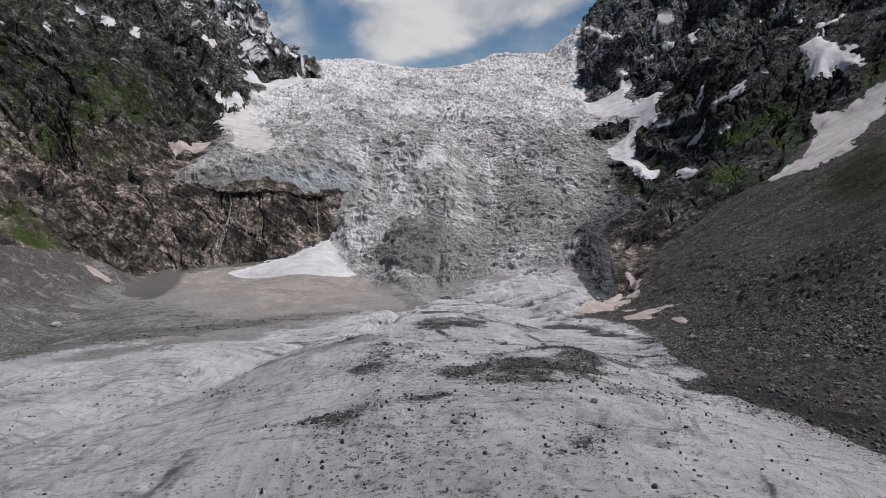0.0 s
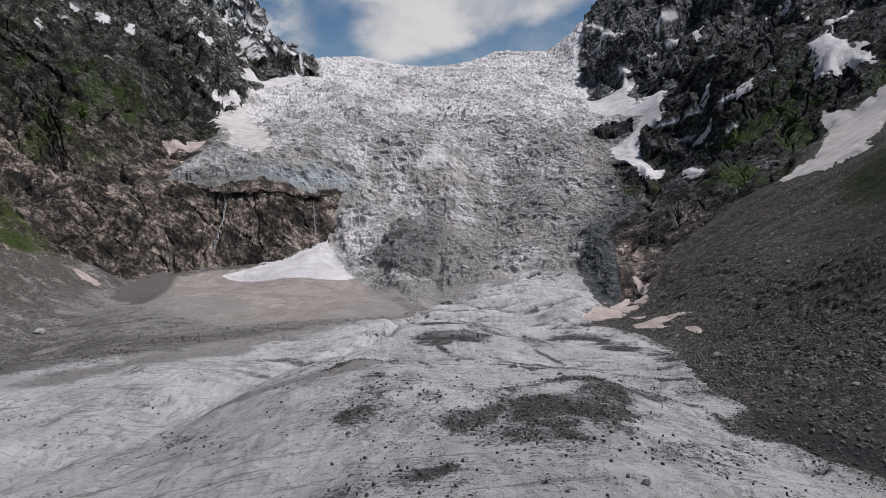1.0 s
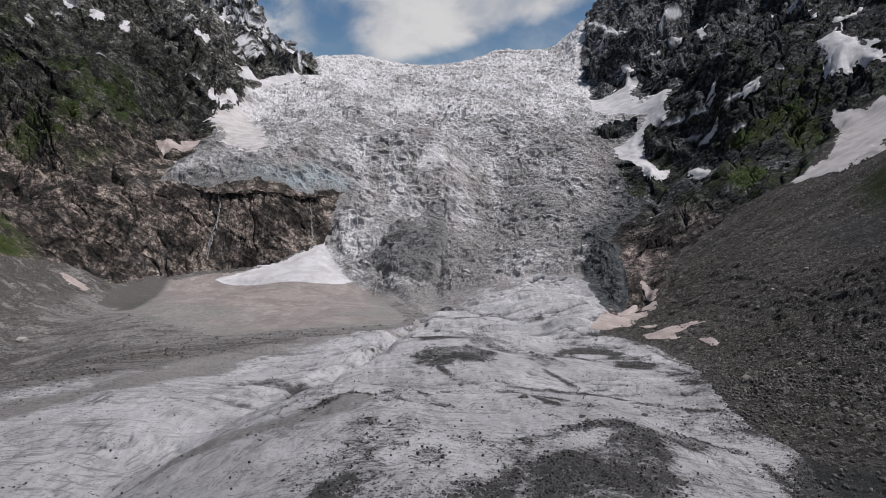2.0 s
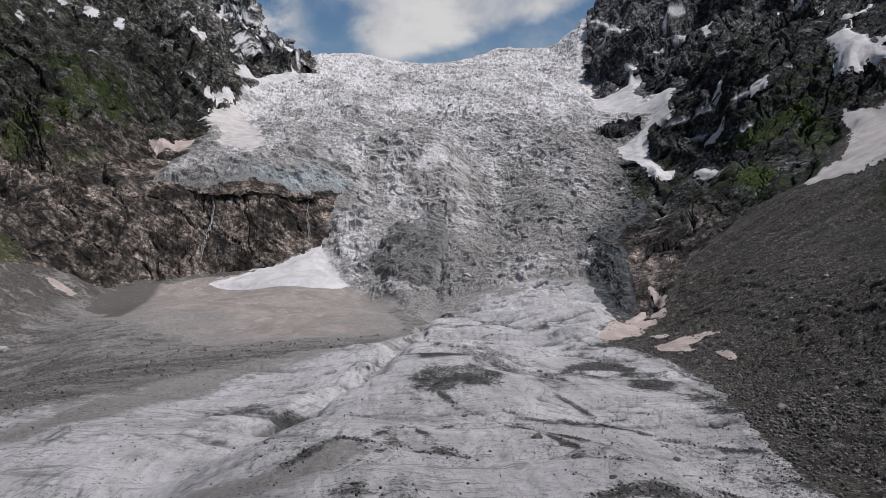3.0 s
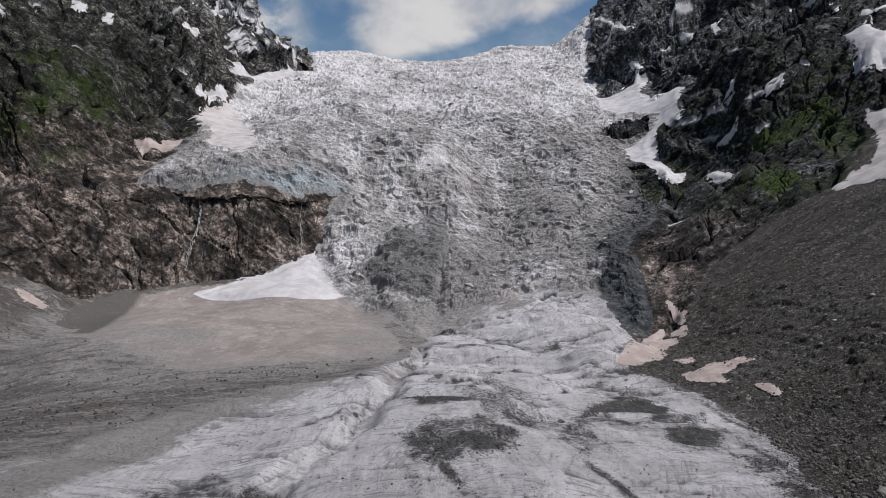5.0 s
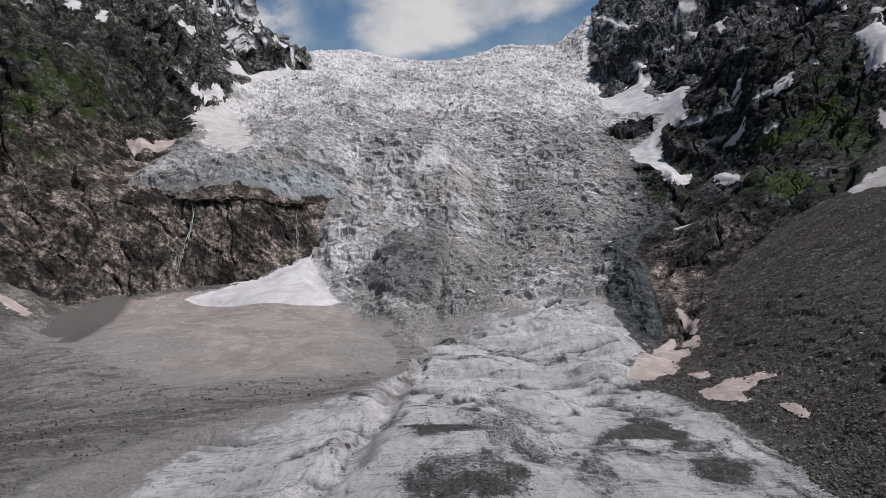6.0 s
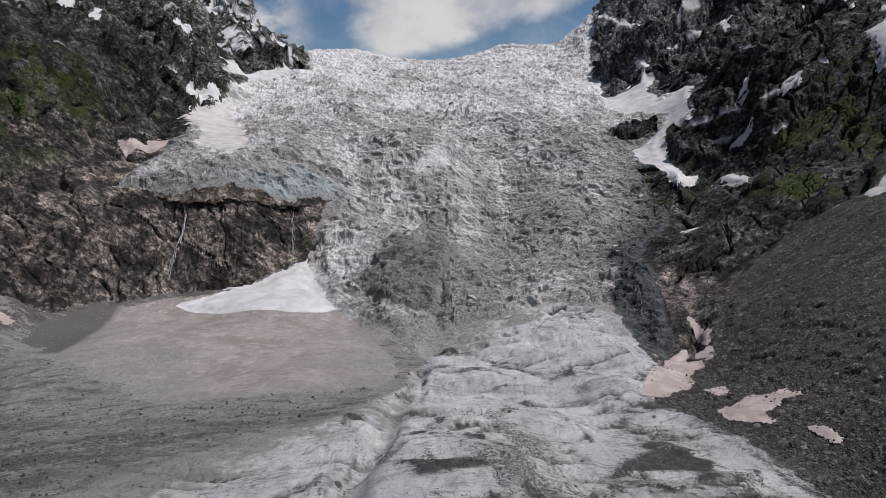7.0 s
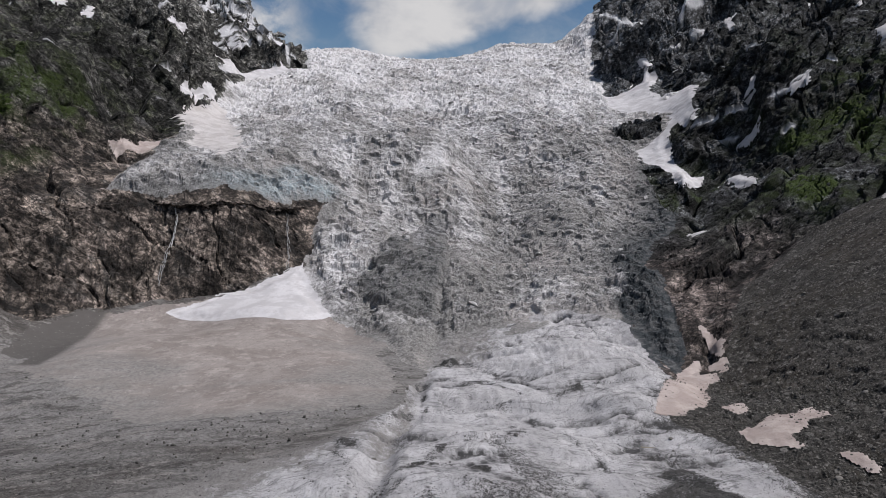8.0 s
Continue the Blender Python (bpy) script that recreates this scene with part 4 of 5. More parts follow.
for i in (0, 2):
    wet = np.maximum(wet, ease(-2.5, 2, within(x + 2 * ragged, y + 3 * ragged, OUTLINE[f"wet_{i}"]) + 1.5 * ragged))
hole = ease(-1.5, 1.0, within(x + 0.5 * ragged, y + ragged, OUTLINE["hole"]))
SOFT[m] -= 0.8 * hole
# the hole's painted darkness joins the wet gravel mask
wet = np.maximum(wet, hole)
dirt_shade[m] = np.clip(1.2 * wet + np.maximum(np.maximum(patch, lines) * (0.62 + 0.5 * ease(-0.4, 0.4, mottle)), grit) + 0.3 * broken * ease(-0.2, 0.5, mottle) + 0.55 * lip * ease(330, 290, y), 0, 1)
# shade painted dark into creases, cracks, rifts and the hole; slits hold dirt
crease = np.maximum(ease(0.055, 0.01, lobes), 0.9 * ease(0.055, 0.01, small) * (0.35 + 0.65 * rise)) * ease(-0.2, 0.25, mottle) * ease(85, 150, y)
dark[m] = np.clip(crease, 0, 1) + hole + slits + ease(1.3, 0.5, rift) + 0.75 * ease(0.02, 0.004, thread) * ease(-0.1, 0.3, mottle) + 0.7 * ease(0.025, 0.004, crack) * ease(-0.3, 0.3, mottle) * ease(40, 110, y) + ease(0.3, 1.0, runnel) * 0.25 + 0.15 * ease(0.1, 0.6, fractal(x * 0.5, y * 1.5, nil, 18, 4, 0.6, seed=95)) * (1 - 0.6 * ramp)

mud[m] = np.clip(ease(34, -4, in_tongue[m] + 16 * mottle) * ease(0, -25, x) * ease(90, 190, y) + 0.5 * ease(6, 0, stream) * ease(170, 230, y) + 0.75 * ease(55, 15, x + 12 * mottle) * ease(310, 365, y) + muddy + 0.5 * ease(5, 1, deep_rift), 0, 1)

# loose slopes: gullies, hummocks
m = (region == SCREE) | (region == MORAINE)
x, y, z = at(m, GX, GY, GZ)
edge = ease(0, 6, np.minimum(np.where(x < 0, in_scree[m], in_moraine[m]), -np.maximum(np.maximum(in_tongue[m], in_cone[m]), in_ice[m])))
tilt = np.where(x > 0, x - 0.25 * y, y * 0.9 + x * 0.35)
SOFT[m] = edge * (0.9 * fractal(x, y, z, 30, 3, seed=101) + np.where(x < 0, 0.3, 1.0) * np.clip((z - 6) / 40, 0.05, 1) * 3.0 * fractal(y + 0.3 * x, z * 0.3, x * 0.15, 16, 3, ridged=True, seed=102))
FINE[m] = edge * (np.where(x < 0, 0.30 + 1.1 * ease(6, 26, z), 0.30) * fractal(x, y, z, 5, 4, 0.62, seed=103) + 0.22 * fractal(x, y, z, 1.3, 2, 0.6, True, seed=104))
for size, tall, seed in ((5.5, 0.75, 107), (2.4, 0.5, 108)):
    pick, ou, ov, gap = cells(x + 0.2 * size * lattice(x / size, y / size, z / size, seed + 50), y * 1.1 + z, size, seed)
    FINE[m] += edge * np.where(x > 0, (0.3 + 0.9 * ease(42, 16, z)) * (0.3 + 0.7 * ease(70, 160, y)), 0.35 + 0.9 * ease(4, 14, z)) * tall * (pick - 0.5 + 0.8 * ou * (2 * ((pick * 5.7) % 1) - 1) - 0.5 * ease(0.15, 0, gap))
dirt_shade[m] = 0.5 + 0.5 * fractal(x * 0.5 + y * 0.2, y * 0.9 - x * 0.25, z, 26, 4, 0.6, seed=105) + 0.9 * ease(3, 11, z) * (x < 0)
rag2 = fractal(x, y, z, 8, 3, 0.6, seed=181)
for i in range(3):
    dark[m] = np.maximum(dark[m], ease(-3, 2, within(x, y, OUTLINE[f"wet_{i}"]) + 2.5 * rag2) * (x > 0))
# two patches of the moraine coloured darker, their relief unchanged
for dark_patch in ("dark_patch_a", "dark_patch_b"):
    dark[m] = np.maximum(dark[m], 0.6 * ease(-7, 5, within(x, y, OUTLINE[dark_patch]) + 5 * rag2))
wash = fractal(x * 0.3, y * 1.5 + 0.35 * x, x * 0, 24, 5, 0.62, seed=106)
beside = np.maximum(1.3 * ease(-39, -2, in_cone[m]) * ease(16, 8, z), 0.9 * ease(-14, 0, in_tongue[m]))
blue[m] = np.clip(0.8 * ease(0.0, 0.5, wash) * ease(-215, -120, x) * ease(170, 240, y) + beside * ease(-0.5, 0.3, wash), 0, 1) * (x < 0)

# snow cone
m = region == CONE
x, y, z = at(m, GX, GY, GZ)
edge = ease(0, 8, in_cone[m])
SOFT[m] = edge * (0.5 * fractal(x, y, z, 32, 3, seed=111) + 2.5 * ease(0, 30, in_cone[m]) * ease(300, 420, y))
FINE[m] = edge * (0.12 * fractal(x, y, z, 3, 4, 0.6, seed=112))
dirt_shade[m] = 0.5 + 0.5 * fractal(x, y * 0.7, z, 26, 4, 0.6, seed=113)
dark[m] = ease(-2.5, 2.5, within(GX[m], GY[m], OUTLINE["cone_dark"]))
blue[m] = ease(40, 2, in_cone[m] + 34 * fractal(x * 0.4, y * 1.4, z, 20, 4, 0.6, seed=114)) * ease(425, 360, y)

# grass and snow that lie on the rock
m = (region == LEFT) | (region == RIGHT) | (region == MORAINE)
x, y, z = at(m, GX, GY, GZ)
g = x * 0
for name, outline in OUTLINE.items():
    if name.startswith("grass_"):
        g = np.maximum(g, ease(-9, 7, within(WX[m], WY[m], outline)))
flat = NORMAL[..., 2][m]
spots = fractal(x, y, z, 22, 4, 0.6, seed=121)
grass[m] = np.clip(g * np.maximum(ease(-0.35, 0.15, spots), 0.9 * (region[m] == MORAINE)) + 0.75 * ease(0.0, 0.35, spots) * ease(260, 170, z) * ease(60, 110, z) * ease(620, 520, y) * (region[m] != MORAINE) * np.where((x < 0) & (x > -330), ease(90, 130, z) * ease(-225, -250, x), 1.0), 0, 1)
high = np.where(x < 0, 1.25 * ease(930, 1010, y), 0.12 * ease(560, 800, y) * ease(215, 300, z))
pocket = fractal(x * 0.8 + 0.5 * z, y * 0.7, z * 1.5, 13, 4, 0.62, seed=122)
snow[m] = ease(0.10, 0.14, pocket - 0.42 + 0.24 * high - 0.03 * np.clip(SOFT[m] + FINE[m], -6, 6)) * (x < 0) * (high > 0.02)
few = ease(0.52, 0.56, fractal(x * 0.7 + 0.4 * z, y, z * 1.5, 30, 4, 0.6, seed=123)) * ease(150, 260, z)
snow[m] = np.maximum(snow[m], few * (x < 0))
frayed = 0.5 + 0.5 * fractal(x, y, z, 7, 3, 0.6, seed=182)
for name, outline in OUTLINE.items():
    if name.startswith("streak_"):
        wide = ease(600, 850, y)
        snow[m] = np.maximum(snow[m], ease(2.8 + 1.6 * wide, 1.2 + 1.4 * wide, line_distance(x, y, outline) + 1.8 * frayed))

# snow smooths the rock that it fills
filled = FLAT.copy()
for name, outline in OUTLINE.items():
    if name.startswith("snow_"):
        filled = np.maximum(filled, ease(-5, 5, within(GX, GY, outline, 10)))
FINE *= (1 - 0.9 * filled) * (1 - 0.6 * snow)
SOFT *= 1 - 0.4 * filled

LOW = np.stack([GX, GY, GZ], -1) + NORMAL * SOFT[..., None]
lean = NORMAL * 0.75 + facing(LOW[..., 0], LOW[..., 1], LOW[..., 2]) * 0.25
GROUND = LOW + lean * FINE[..., None]


def sheet(name, keep, points, material, label, category, smooth, **values):
    """The quads of the grid whose first corner is kept, as one mesh object."""
    index = np.arange(ROWS * COLS).reshape(ROWS, COLS)
    k = keep[:-1, :-1]
    quads = np.stack([index[:-1, :-1][k], index[:-1, 1:][k], index[1:, 1:][k], index[1:, :-1][k]], -1)
    used, faces = np.unique(quads, return_inverse=True)
    faces = faces.reshape(-1, 4)
    data = bpy.data.meshes.new(name)
    data.vertices.add(len(used))
    data.loops.add(faces.size)
    data.polygons.add(len(faces))
    data.vertices.foreach_set("co", points.reshape(-1, 3)[used].astype(np.float32).ravel())
    data.loops.foreach_set("vertex_index", faces.astype(np.int32).ravel())
    data.polygons.foreach_set("loop_start", np.arange(0, faces.size, 4, dtype=np.int32))
    data.polygons.foreach_set("use_smooth", np.full(len(faces), smooth))
    data.update(calc_edges=True)
    for key, array in values.items():
        array = array.copy()
        for i, j in ((1, 0), (0, 1), (1, 1)):     # carry the values one step past the border
            beside = np.roll(keep, (i, j), (0, 1)) & ~keep
            array[beside] = np.roll(array, (i, j), (0, 1))[beside]
        data.attributes.new(key, "FLOAT", "POINT").data.foreach_set("value", array.ravel()[used].astype(np.float32))
    data.materials.append(material)
    return tagged(new(name, data), label, category, kind="structure")


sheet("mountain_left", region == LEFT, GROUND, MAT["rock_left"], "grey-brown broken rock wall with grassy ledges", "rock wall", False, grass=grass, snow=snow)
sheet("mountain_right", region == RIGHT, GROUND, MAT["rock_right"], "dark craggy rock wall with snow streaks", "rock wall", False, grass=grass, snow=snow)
sheet("icefall", region == ICE, GROUND, MAT["icefall"], "steep icefall of dirty white toppled ice blocks", "icefall", False, dirt_shade=dirt_shade, blue=blue, dark=dark)
sheet("glacier_tongue", region == TONGUE, GROUND, MAT["tongue"], "smooth grey-white glacier ice with gravel streaks", "glacier", True, dirt_shade=dirt_shade, dark=dark, mud=mud)
sheet("scree_slope", region == SCREE, GROUND, MAT["scree"], "grey-brown gravel and mud beside the ice", "scree", True, dirt_shade=dirt_shade, blue=blue)
sheet("moraine_slope", region == MORAINE, GROUND, MAT["moraine"], "dark grey loose moraine slope with stones", "moraine", True, dirt_shade=dirt_shade, grass=grass, dark=dark)
sheet("snow_cone", region == CONE, GROUND, MAT["cone"], "old snow cone covered in brown dust below the cliff", "snow cone", True, dirt_shade=dirt_shade, dark=dark, blue=blue)

# the valley goes on beside and behind, plainer
turn2, reach2 = np.radians(np.linspace(47, 313, 200)), np.geomspace(30, 2700, 150)
r2, a2 = np.meshgrid(reach2, turn2, indexing="ij")
x2, y2 = r2 * np.sin(a2), r2 * np.cos(a2) + CENTRE
z2 = valley(np.clip(x2, -900, 900), np.clip(y2, -400, 2600)) + np.clip(np.abs(x2) - 900, 0, 2000) * 0.25
z2 = np.where(y2 < -400, z2 - (-400 - y2) * 0.05, z2)
crag2 = ease(110, 260, np.abs(x2))
z2 = z2 + ease(0, 25, np.minimum(r2 - 30, 400)) * (1.6 * fractal(x2, y2, x2 * 0, 40, 3, seed=131) + 26 * crag2 * fractal(x2, y2, x2 * 0, 120, 5, 0.55, True, seed=132))
bm = bmesh.new()
vs = [[bm.verts.new(p) for p in zip(x2[i], y2[i], z2[i])] for i in range(150)]
for i in range(149):
    for j in range(199):
        bm.faces.new((vs[i][j], vs[i][j + 1], vs[i + 1][j + 1], vs[i + 1][j]))
disc = [bm.verts.new(tuple(GROUND[0, j])) for j in range(0, COLS, 69)]
hub = bm.verts.new((0, CENTRE, float(valley(np.array([0.0]), np.array([CENTRE]))[0])))
ring = disc + vs[0]
for a, b in zip(ring, ring[1:] + ring[:1]):
    bm.faces.new((hub, a, b))
middle = np.array([f.calc_center_median()[:] for f in bm.faces])
kind2 = np.where(middle[:, 0] < 0, 3, 4)
kind2[within(middle[:, 0], middle[:, 1], OUTLINE["scree"], 40) > 0] = 2
kind2[within(middle[:, 0], middle[:, 1], OUTLINE["moraine"], 40) > 0] = 1
kind2[within(middle[:, 0], middle[:, 1], OUTLINE["tongue"], 40) > 0] = 0
for f, i in zip(bm.faces, kind2):
    f.material_index, f.smooth = int(i), i < 3
data = bpy.data.meshes.new("valley_ground")
bm.to_mesh(data)
bm.free()
for key in ("tongue", "moraine", "scree", "rock_left", "rock_right"):
    data.materials.append(MAT[key])
tagged(new("valley_ground", data), "ice, gravel and rock of the valley behind the flight", "ground", kind="structure")


# ---- snow that lies in hollows: each patch a body of its own ----
RAGGED = fractal(GX, GY, GZ, 9, 3, 0.6, seed=141)
FRAYED = fractal(GX - 0.6 * GY, 0.35 * (GX + GY), FLAT, 8, 4, 0.7, seed=142)
BODY = 0.6 * GROUND + 0.4 * LOW


def snow_patch(name, outline, material, label, thick=1.2, warp=0.5, lift=0.5, fray=0.0):
    inner = within(GX + warp * (WX - GX), GY + warp * (WY - GY), outline, 20)
    inner = inner + fray * FRAYED
    scale = np.clip(GY / 500, 0.4, 1.6)
    keep = inner > -1.5 * scale
    rows, cols = np.nonzero(keep)
    box = (slice(rows.min(), rows.max() + 1), slice(cols.min(), cols.max() + 1))
    body = np.zeros(keep[box].shape, bool)
    body[np.unravel_index(np.argmax(inner[box]), body.shape)] = True
    grown = 0
    while body.sum() > grown:     # only what hangs together with the middle
        grown = body.sum()
        for axis, step in ((0, 1), (0, -1), (1, 1), (1, -1)):
            body |= np.roll(body, step, axis) & keep[box]
    keep = np.zeros_like(keep)
    keep[box] = body
    broad = min(1.0, max(0.12, float(inner.max()) / 9.0))
    depth = thick * (0.35 + 0.65 * broad) * (ease(-1.0, 9 * scale * broad, inner + 2.0 * scale * broad * RAGGED) - 0.14)[..., None]
    points = BODY + NORMAL * 0.9 * depth
    points[..., 2] += lift + 1.1 * depth[..., 0]
    ob = sheet(name, keep, points, material, label, "snow patch", True)
    ob["kind"] = "thing"
    return tagged(ob, group="snow patches on the mountainsides")


for name in [n for n in OUTLINE if n.startswith("snow_")]:
    pink = name in ("snow_u3", "snow_r9", "snow_r10", "snow_r11", "snow_r12", "snow_r13", "snow_r14")
    if name == "snow_cone":
        snow_patch("snow_field", OUTLINE[name], MAT["snow"], "clean white snow on top of the dusty cone", 1.6, 0.25)
    elif name == "snow_s4":
        snow_patch("snow_patch", OUTLINE[name], MAT["pink_snow"], "pinkish old snow patch in a rock hollow", 1.0, 0.35)
    elif name == "snow_s3":
        snow_patch("snow_patch", OUTLINE[name], MAT["old_snow"], "broad patchy pinkish snow beside the icefall", 0.5, 0.4, 0.4, 16.0)
    elif pink:
        snow_patch("snow_patch", OUTLINE[name], MAT["pink_snow"], "pinkish old snow patch on dark rubble", 0.3, 0.2, 0.18, 0.8)
    else:
        snow_patch("snow_patch", OUTLINE[name], MAT["old_snow" if name == "snow_r6" else "snow"], "white old snow lying in a rock gully", 0.5, 0.35, 0.5, 7.0 if name in ("snow_r5", "snow_r6") else 3.0)

# ---- stones ----
AREA = np.zeros((ROWS, COLS))
AREA[:-1, :-1] = np.abs((REACHES[1:] - REACHES[:-1])[:, None] * R[:-1, :-1] * (TURNS[1:] - TURNS[:-1])[None])


def rough_stone(seed, detail):
    """An angular lump about 1 m across, a little sunk."""
    rng = random.Random(seed)
    b = bmesh.new()
    bmesh.ops.create_icosphere(b, subdivisions=detail, radius=0.5)
    for v in b.verts:
        n = noise.noise(v.co * 2.1 + Vector((seed * 3.7, 0, 0)))
        v.co *= 1 + 0.55 * n + rng.uniform(-0.10, 0.10)
    for _ in range(5):
        d = Vector((rng.uniform(-1, 1), rng.uniform(-1, 1), rng.uniform(-0.6, 1))).normalized()
        cut = rng.uniform(0.28, 0.40)
        for v in b.verts:
            over = v.co.dot(d) - cut
            if over > 0:
                v.co -= d * over
    for v in b.verts:
        v.co.z = v.co.z * 0.75 + 0.18
    return b


def scatter(name, weight, count, low, high, material, label, seed, skew=3.0):
    """Many loose stones as one body; weight says how thickly they lie."""
    rng = np.random.default_rng(seed)
    p = (weight * AREA).ravel()
    at_ = rng.choice(ROWS * COLS, count, p=p / p.sum())
    spots = GROUND.reshape(-1, 3)[at_] + rng.normal(0, 0.25, (count, 3)) * (1, 1, 0)
    size = low * (high / low) ** (rng.random(count) ** skew)
    turn = rng.random(count) * 6.283
    flat = rng.uniform(0.4, 1.1, (count, 3))
    ico = LUMP[0]
    nv = len(ico)
    jitter = 1 + 0.3 * rng.uniform(-1, 1, (count, nv, 3))
    v = ico[None] * jitter * flat[:, None, :] * size[:, None, None]
    c, s = np.cos(turn)[:, None], np.sin(turn)[:, None]
    v = np.stack([v[..., 0] * c - v[..., 1] * s, v[..., 0] * s + v[..., 1] * c, v[..., 2] + 0.18 * size[:, None]], -1) + spots[:, None, :]
    f = (LUMP[1][None] + (np.arange(count) * nv)[:, None, None]).reshape(-1, 3)
    data = bpy.data.meshes.new(name)
    data.vertices.add(count * nv)
    data.loops.add(f.size)
    data.polygons.add(len(f))
    data.vertices.foreach_set("co", v.astype(np.float32).ravel())
    data.loops.foreach_set("vertex_index", f.astype(np.int32).ravel())
    data.polygons.foreach_set("loop_start", np.arange(0, f.size, 3, dtype=np.int32))
    data.update(calc_edges=True)
    data.materials.append(material)
    return tagged(new(name, data), label, "stones", kind="stuff")


corners = np.array([(r * math.cos(a + turn), r * math.sin(a + turn), h) for r, h, turn in ((0.5, -0.3, 0.0), (0.36, 0.34, 0.6)) for a in (0, 1.57, 3.14, 4.71)])
b = bmesh.new()
hull = bmesh.ops.convex_hull(b, input=[b.verts.new(p) for p in corners])
b.verts.index_update()
LUMP = (np.array([v.co[:] for v in b.verts]), np.array([[v.index for v in f.verts] for f in b.faces]))
b.free()

near = ease(330, 120, GY) + 0.05
lies = np.clip(dirt_shade, 0, 1)
sprinkle = ease(0.0, 0.5, fractal(GX, GY * 0.5, FLAT, 14, 3, seed=151))
scatter("ice_gravel", (region == TONGUE) * (0.03 + 0.3 * sprinkle * ease(0.0, 0.4, fractal(GX, GY * 0.3, FLAT, 5, 3, seed=153)) + 2.2 * lies**2) * near**2, 34000, 0.06, 0.42, MAT["dark_stone"], "dark stones strewn over the ice", 3, 2.8)
clumps = 0.25 + ease(-0.1, 0.5, fractal(GX, GY, FLAT, 20, 3, seed=152))
scatter("moraine_stones", (region == MORAINE) * clumps * ease(400, 150, GY) * ease(30, 130, GY) * (0.1 + ease(85, 15, -in_tongue) * ease(40, 14, GZ)), 34000, 0.2, 1.05, MAT["stone"], "grey angular stones on the moraine", 4, 2.8)
scatter("scree_stones", (region == SCREE) * clumps * ease(420, 200, GY) * (0.35 + ease(2, 14, GZ)), 10000, 0.2, 1.2, MAT["stone"], "grey stones on the gravel flat", 5)


def ground_at(x, y):
    i = int(np.clip(np.searchsorted(REACHES, math.hypot(x, y - CENTRE)), 0, ROWS - 1))
    j = int(np.clip(np.searchsorted(TURNS, math.atan2(x, y - CENTRE)), 0, COLS - 1))
    return Vector(GROUND[i, j])


BOULDERS = []
for i in range(8):
    b = rough_stone(200 + i, 2)
    data = bpy.data.meshes.new("boulder")
    b.to_mesh(data)
    b.free()
    data.materials.append(MAT["stone"])
    BOULDERS.append(data)


DARK_BOULDERS = [d.copy() for d in BOULDERS]
for d in DARK_BOULDERS:
    d.materials[0] = MAT["dark_stone"]


def boulder(x, y, size, turn, shape, material=None, label="dark grey boulder lying on the glacier ice", group="boulders on the ice", tall=0.8):
    data = (DARK_BOULDERS if group == "boulders on the ice" else BOULDERS)[shape % 8]
    if material:
        data = data.copy()
        data.materials[0] = material
    ob = new("boulder", data)
    ob.matrix_world = Matrix.LocRotScale(ground_at(x, y) - Vector((0, 0, 0.05 * size)), Euler((0, 0, turn)), (size, size * 0.8, size * tall))
    return tagged(ob, label, "boulder", group)


rng = random.Random(12)
big = [(15, 121, 1.6), (27, 184, 2.2), (-15, 189, 1.8), (-11, 227, 1.9), (33, 117, 1.2), (6, 139, 1.1), (22, 246, 1.5), (18, 96, 0.9), (-7, 67, 0.8), (2, 46, 0.8), (14, 52, 0.9)]
for i, (x, y, s) in enumerate(big):
    boulder(x, y, s, i * 1.3, i)
made = 0
while made < 90:
    x, y = rng.uniform(-70, 75), rng.uniform(38, 300)
    if within(np.array([x]), np.array([y]), OUTLINE["tongue"])[0] > 3 and abs(x) < 20 + 0.6 * y:
        boulder(x, y, rng.uniform(0.18, 0.45) * (0.7 + y / 220), rng.uniform(0, 6.28), made)
        made += 1
made = 0
while made < 110:
    x, y = rng.uniform(50, 190), rng.uniform(90, 340)
    if within(np.array([x]), np.array([y]), OUTLINE["moraine"])[0] > 3:
        boulder(x, y, rng.uniform(0.9, 2.2), rng.uniform(0, 6.28), made, None, "grey angular boulder on the moraine slope", "boulders on the moraine")
        made += 1
boulder(-178, 298, 6.0, 0.3, 2, MAT["pale_stone"], "large pale boulder on the gravel flat", "boulders on the scree", 0.6)
boulder(134, 258, 2.2, 0.9, 4, MAT["pale_stone"], "pale boulder on the dark moraine slope", "boulders on the moraine")
boulder(150, 262, 1.8, 2.9, 5, MAT["pale_stone"], "pale boulder on the dark moraine slope", "boulders on the moraine")

# ---- seracs: blocks of ice that stand out of the icefall ----
SERACS = []
for i in range(8):
    b = rough_stone(400 + i, 2)
    for v in b.verts:
        v.co.z = (v.co.z - 0.18) * 1.15
    data = bpy.data.meshes.new("serac")
    b.to_mesh(data)
    b.free()
    data.materials.append(MAT["serac_ice"])
    SERACS.append(data)
rng = random.Random(31)
made = 0
while made < 240:
    y = rng.uniform(415, 980)
    x = rng.uniform(-0.30, 0.32) * y
    if within(np.array([x]), np.array([y]), OUTLINE["icefall"], 60)[0] > 14:
        size = rng.uniform(2.5, 5.5) * (0.7 + y / 1400)
        ob = new("serac", SERACS[made % 8])
        ob.matrix_world = Matrix.LocRotScale(ground_at(x, y) - Vector((0, 0, 0.12 * size)), Euler((rng.uniform(-0.4, 0.4), rng.uniform(-0.4, 0.4), rng.uniform(0, 6.28))), (size * rng.uniform(0.7, 1.5), size * rng.uniform(0.5, 0.9), size * rng.uniform(0.5, 1.0)))
        tagged(ob, "toppled block of dirty white ice in the icefall", "serac", "seracs in the icefall")
        made += 1

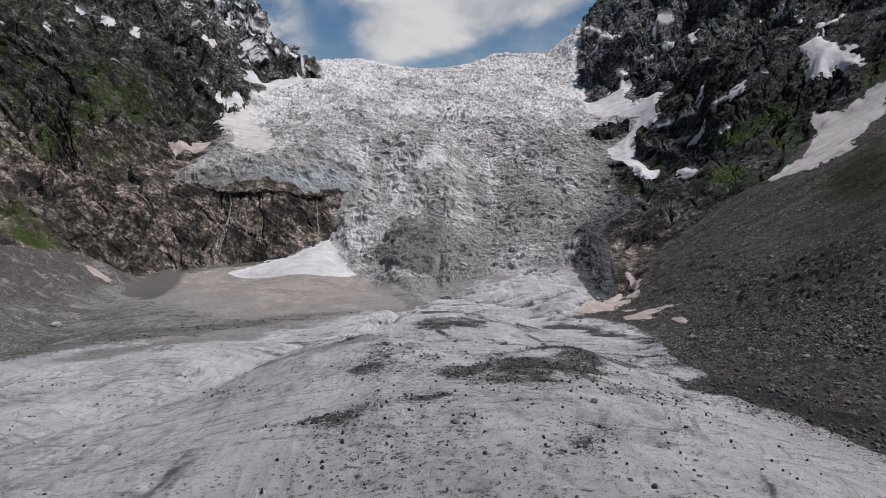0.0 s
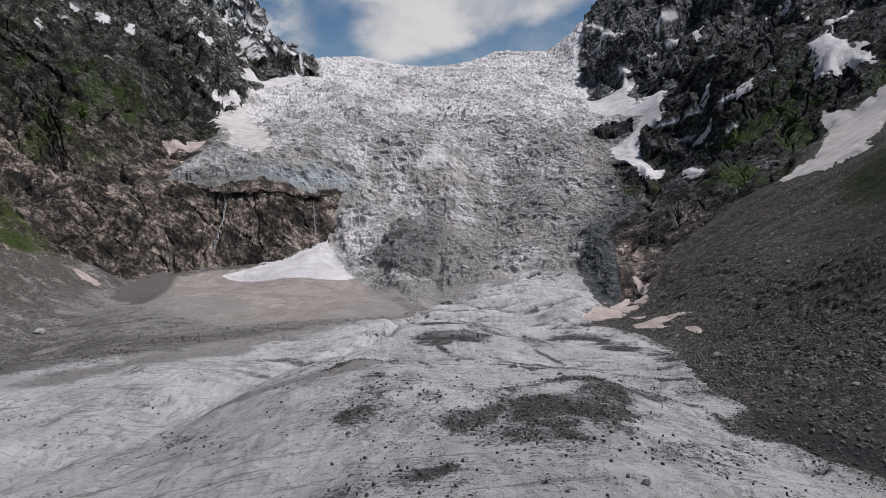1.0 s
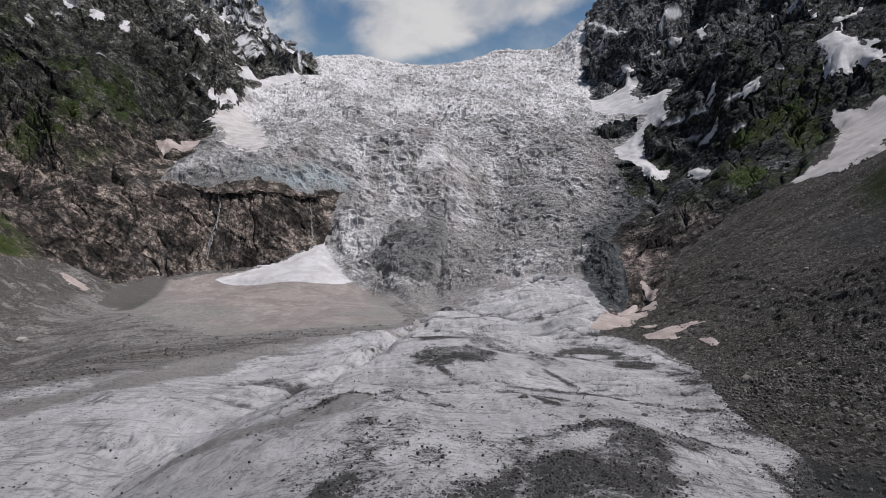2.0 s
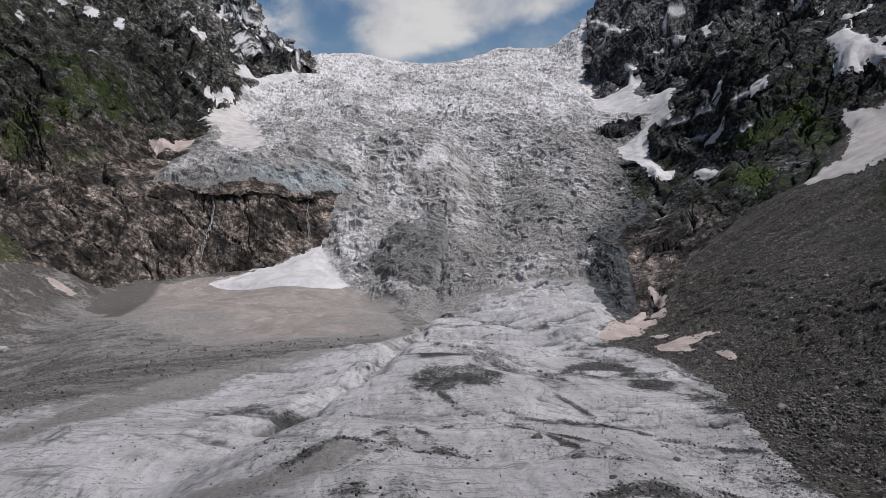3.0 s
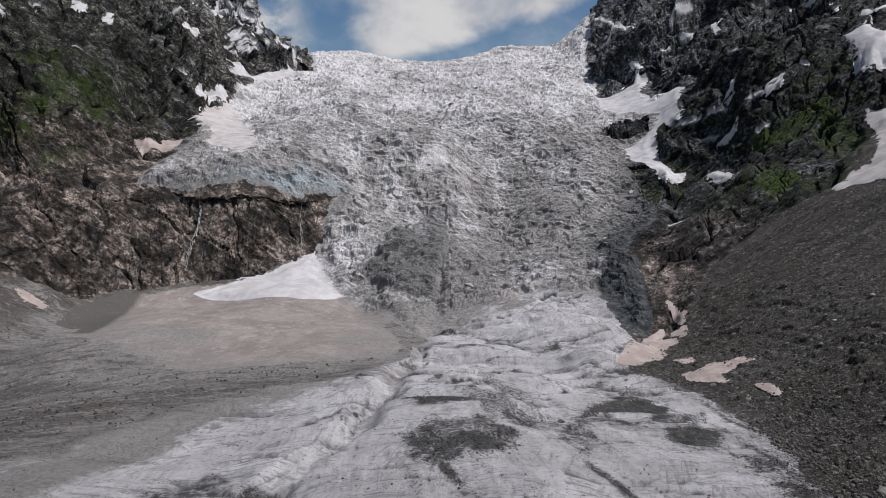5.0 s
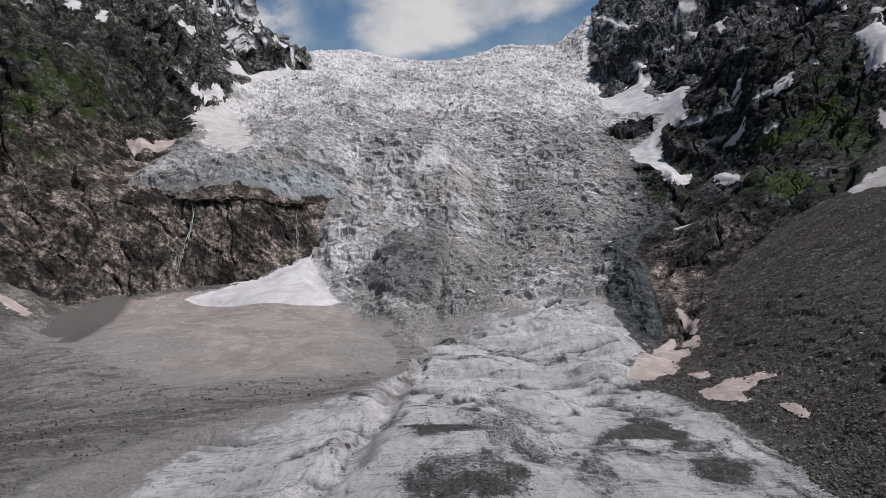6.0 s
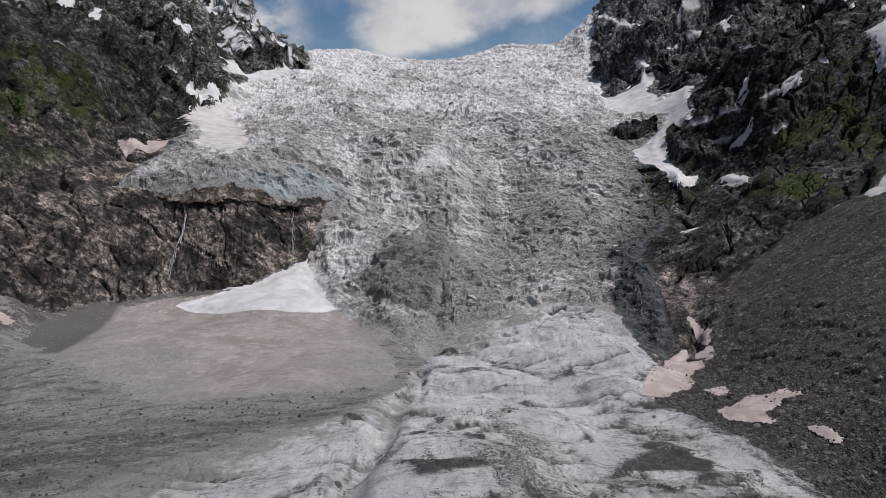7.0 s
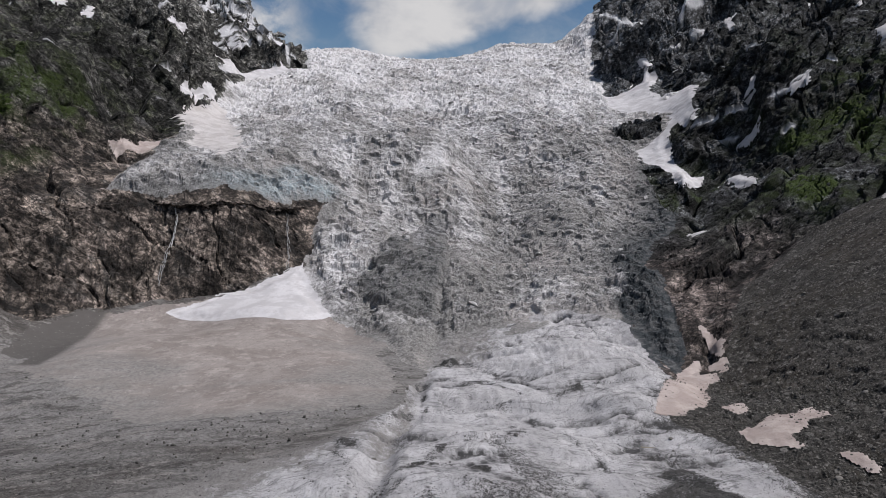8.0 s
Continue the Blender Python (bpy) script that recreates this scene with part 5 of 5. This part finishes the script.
# ---- a brown meltwater pool on the ice ----
b = bmesh.new()
rim = []
level = sorted(ground_at(60 + 4.5 * math.cos(a), 257.5 + 3.6 * math.sin(a)).z for a in np.linspace(0, 6.0, 13))[2]
for i in range(28):
    a = i / 28 * 2 * math.pi
    r = 1 + 0.18 * math.sin(3 * a + 1) + 0.10 * math.sin(5 * a)
    rim.append(b.verts.new((60 + 5.0 * r * math.cos(a), 257.5 + 3.8 * r * math.sin(a), level)))
b.faces.new(rim)
solid = bmesh.ops.extrude_face_region(b, geom=b.faces[:])
for v in solid["geom"]:
    if isinstance(v, bmesh.types.BMVert):
        v.co.z -= 1.2
data = bpy.data.meshes.new("meltwater_pool")
b.to_mesh(data)
b.free()
data.materials.append(MAT["pool"])
tagged(new("meltwater_pool", data), "small brown meltwater pool on the glacier ice", "pool")

# ---- meltwater falling over the rock face ----
def waterfall(path, width, strands, seed):
    """White threads of water that hug the rock."""
    rng = random.Random(seed)
    b = bmesh.new()
    for _ in range(strands):
        shift, start, stop = rng.uniform(-0.9, 0.9), rng.uniform(0, 0.35), rng.uniform(0.6, 1.0)
        last = None
        for i in range(60):
            t = start + (stop - start) * i / 59
            f = t * (len(path) - 1)
            k = min(int(f), len(path) - 2)
            x = path[k][0] + (path[k + 1][0] - path[k][0]) * (f - k) + shift * (0.4 + t)
            y = path[k][1] + (path[k + 1][1] - path[k][1]) * (f - k)
            p = sum((ground_at(x, y + d) for d in (-1.5, -0.75, 0, 0.75, 1.5)), Vector()) / 5 + Vector((0.3 * math.sin(i * 0.5 + seed), -1.1, 0.8))
            w = width * (0.35 + 0.65 * t) * rng.uniform(0.5, 1.1)
            pair = [b.verts.new(p + Vector((-w, 0, 0))), b.verts.new(p + Vector((0, -0.35 * w, 0.1))), b.verts.new(p + Vector((w, 0, 0)))]
            if last and rng.random() > 0.10:
                b.faces.new((last[0], last[1], pair[1], pair[0]))
                b.faces.new((last[1], last[2], pair[2], pair[1]))
            last = pair
    data = bpy.data.meshes.new("waterfall")
    b.to_mesh(data)
    b.free()
    data.materials.append(MAT["white_water"])
    return tagged(new("waterfall", data), "thin white waterfall down the brown cliff", "waterfall", "waterfalls on the cliff")


waterfall([(-155, 482), (-154, 472), (-151, 468), (-151, 463), (-152, 459), (-153, 455), (-152, 450)], 0.26, 4, 1)
waterfall([(-89, 503), (-88, 492), (-86, 486), (-85, 480), (-85, 474)], 0.2, 3, 5)

# ---- clouds: a bank of them far behind the peaks ----
FAR = 4300.0
bm = bmesh.new()
cols = [[bm.verts.new((FAR * math.sin(a), FAR * math.cos(a), 900 + 2200 * v)) for v in (0, 0.25, 0.5, 0.75, 1)] for a in np.radians(np.linspace(-46, 46, 47))]
for a, b in zip(cols, cols[1:]):
    for i in range(4):
        bm.faces.new((a[i], b[i], b[i + 1], a[i + 1]))
data = bpy.data.meshes.new("cloud_bank")
bm.to_mesh(data)
bm.free()
k = Nodes("cloud", 1.0)
split = k.tree.nodes.new("ShaderNodeSeparateXYZ")
k.put(split.inputs[0], k.place)
east, up = split.outputs[0], split.outputs[2]
puffs = k.noise(0.0011, 9, 0.52, k.stretched((1.3, 1.3, 1.7)), 0.2)
wisps = k.noise(0.0024, 8, 0.6, k.stretched((1.0, 1, 1.3), (0, 18, 0)), 0.4)


def linear(a, x, b):
    """a * x + b, left free to run."""
    n = k.tree.nodes.new("ShaderNodeMath")
    n.operation = "MULTIPLY_ADD"
    k.put(n.inputs[0], x)
    n.inputs[1].default_value, n.inputs[2].default_value = a, b
    return n.outputs[0]


def added(a, b):
    n = k.tree.nodes.new("ShaderNodeMath")
    n.operation = "ADD"
    k.put(n.inputs[0], a)
    k.put(n.inputs[1], b)
    return n.outputs[0]


CLOUD_EDGE = (1585.0, 0.27)     # height of the bank's lower edge over the valley's axis, and its rise to the east
over = added(up, linear(-CLOUD_EDGE[1], east, -CLOUD_EDGE[0]))
over = added(over, linear(420, puffs, -210))
bank = k.ramp(over, -40, 110)
west = k.ramp(added(added(east, linear(0.35, up, -760)), linear(900, puffs, -450)), -800, -480)
left = k.ramp(added(added(east, linear(0.35, up, -640)), linear(700, puffs, -350)), -790, -1040)
cover = k.math("MAXIMUM", k.math("MULTIPLY", bank, west), k.math("MULTIPLY", left, k.ramp(wisps, 0.3, 0.6)))
haze = k.ramp(wisps, 0.42, 0.75, 0.02, 0.28)
cover = k.math("MULTIPLY", k.math("MAXIMUM", cover, haze), k.ramp(puffs, 0.34, 0.50, 0.7, 1.0))
glow = k.tree.nodes.new("ShaderNodeEmission")
k.put(glow.inputs["Color"], k.mix(k.ramp(puffs, 0.40, 0.60), (0.52, 0.53, 0.57), (0.72, 0.71, 0.72)))
glow.inputs["Strength"].default_value = 0.95
clear = k.tree.nodes.new("ShaderNodeEmission")
k.put(clear.inputs["Color"], k.mix(k.ramp(up, 1300, 2000), (0.175, 0.290, 0.420), (0.085, 0.180, 0.335)))
blend = k.tree.nodes.new("ShaderNodeMixShader")
k.put(blend.inputs[0], cover)
k.tree.links.new(clear.outputs[0], blend.inputs[1])
k.tree.links.new(glow.outputs[0], blend.inputs[2])
k.tree.links.new(blend.outputs[0], k.tree.nodes["Material Output"].inputs["Surface"])
data.materials.append(MAT["cloud"])
tagged(new("cloud_bank", data), "white clouds with blue gaps behind the peaks", "clouds", kind="structure")
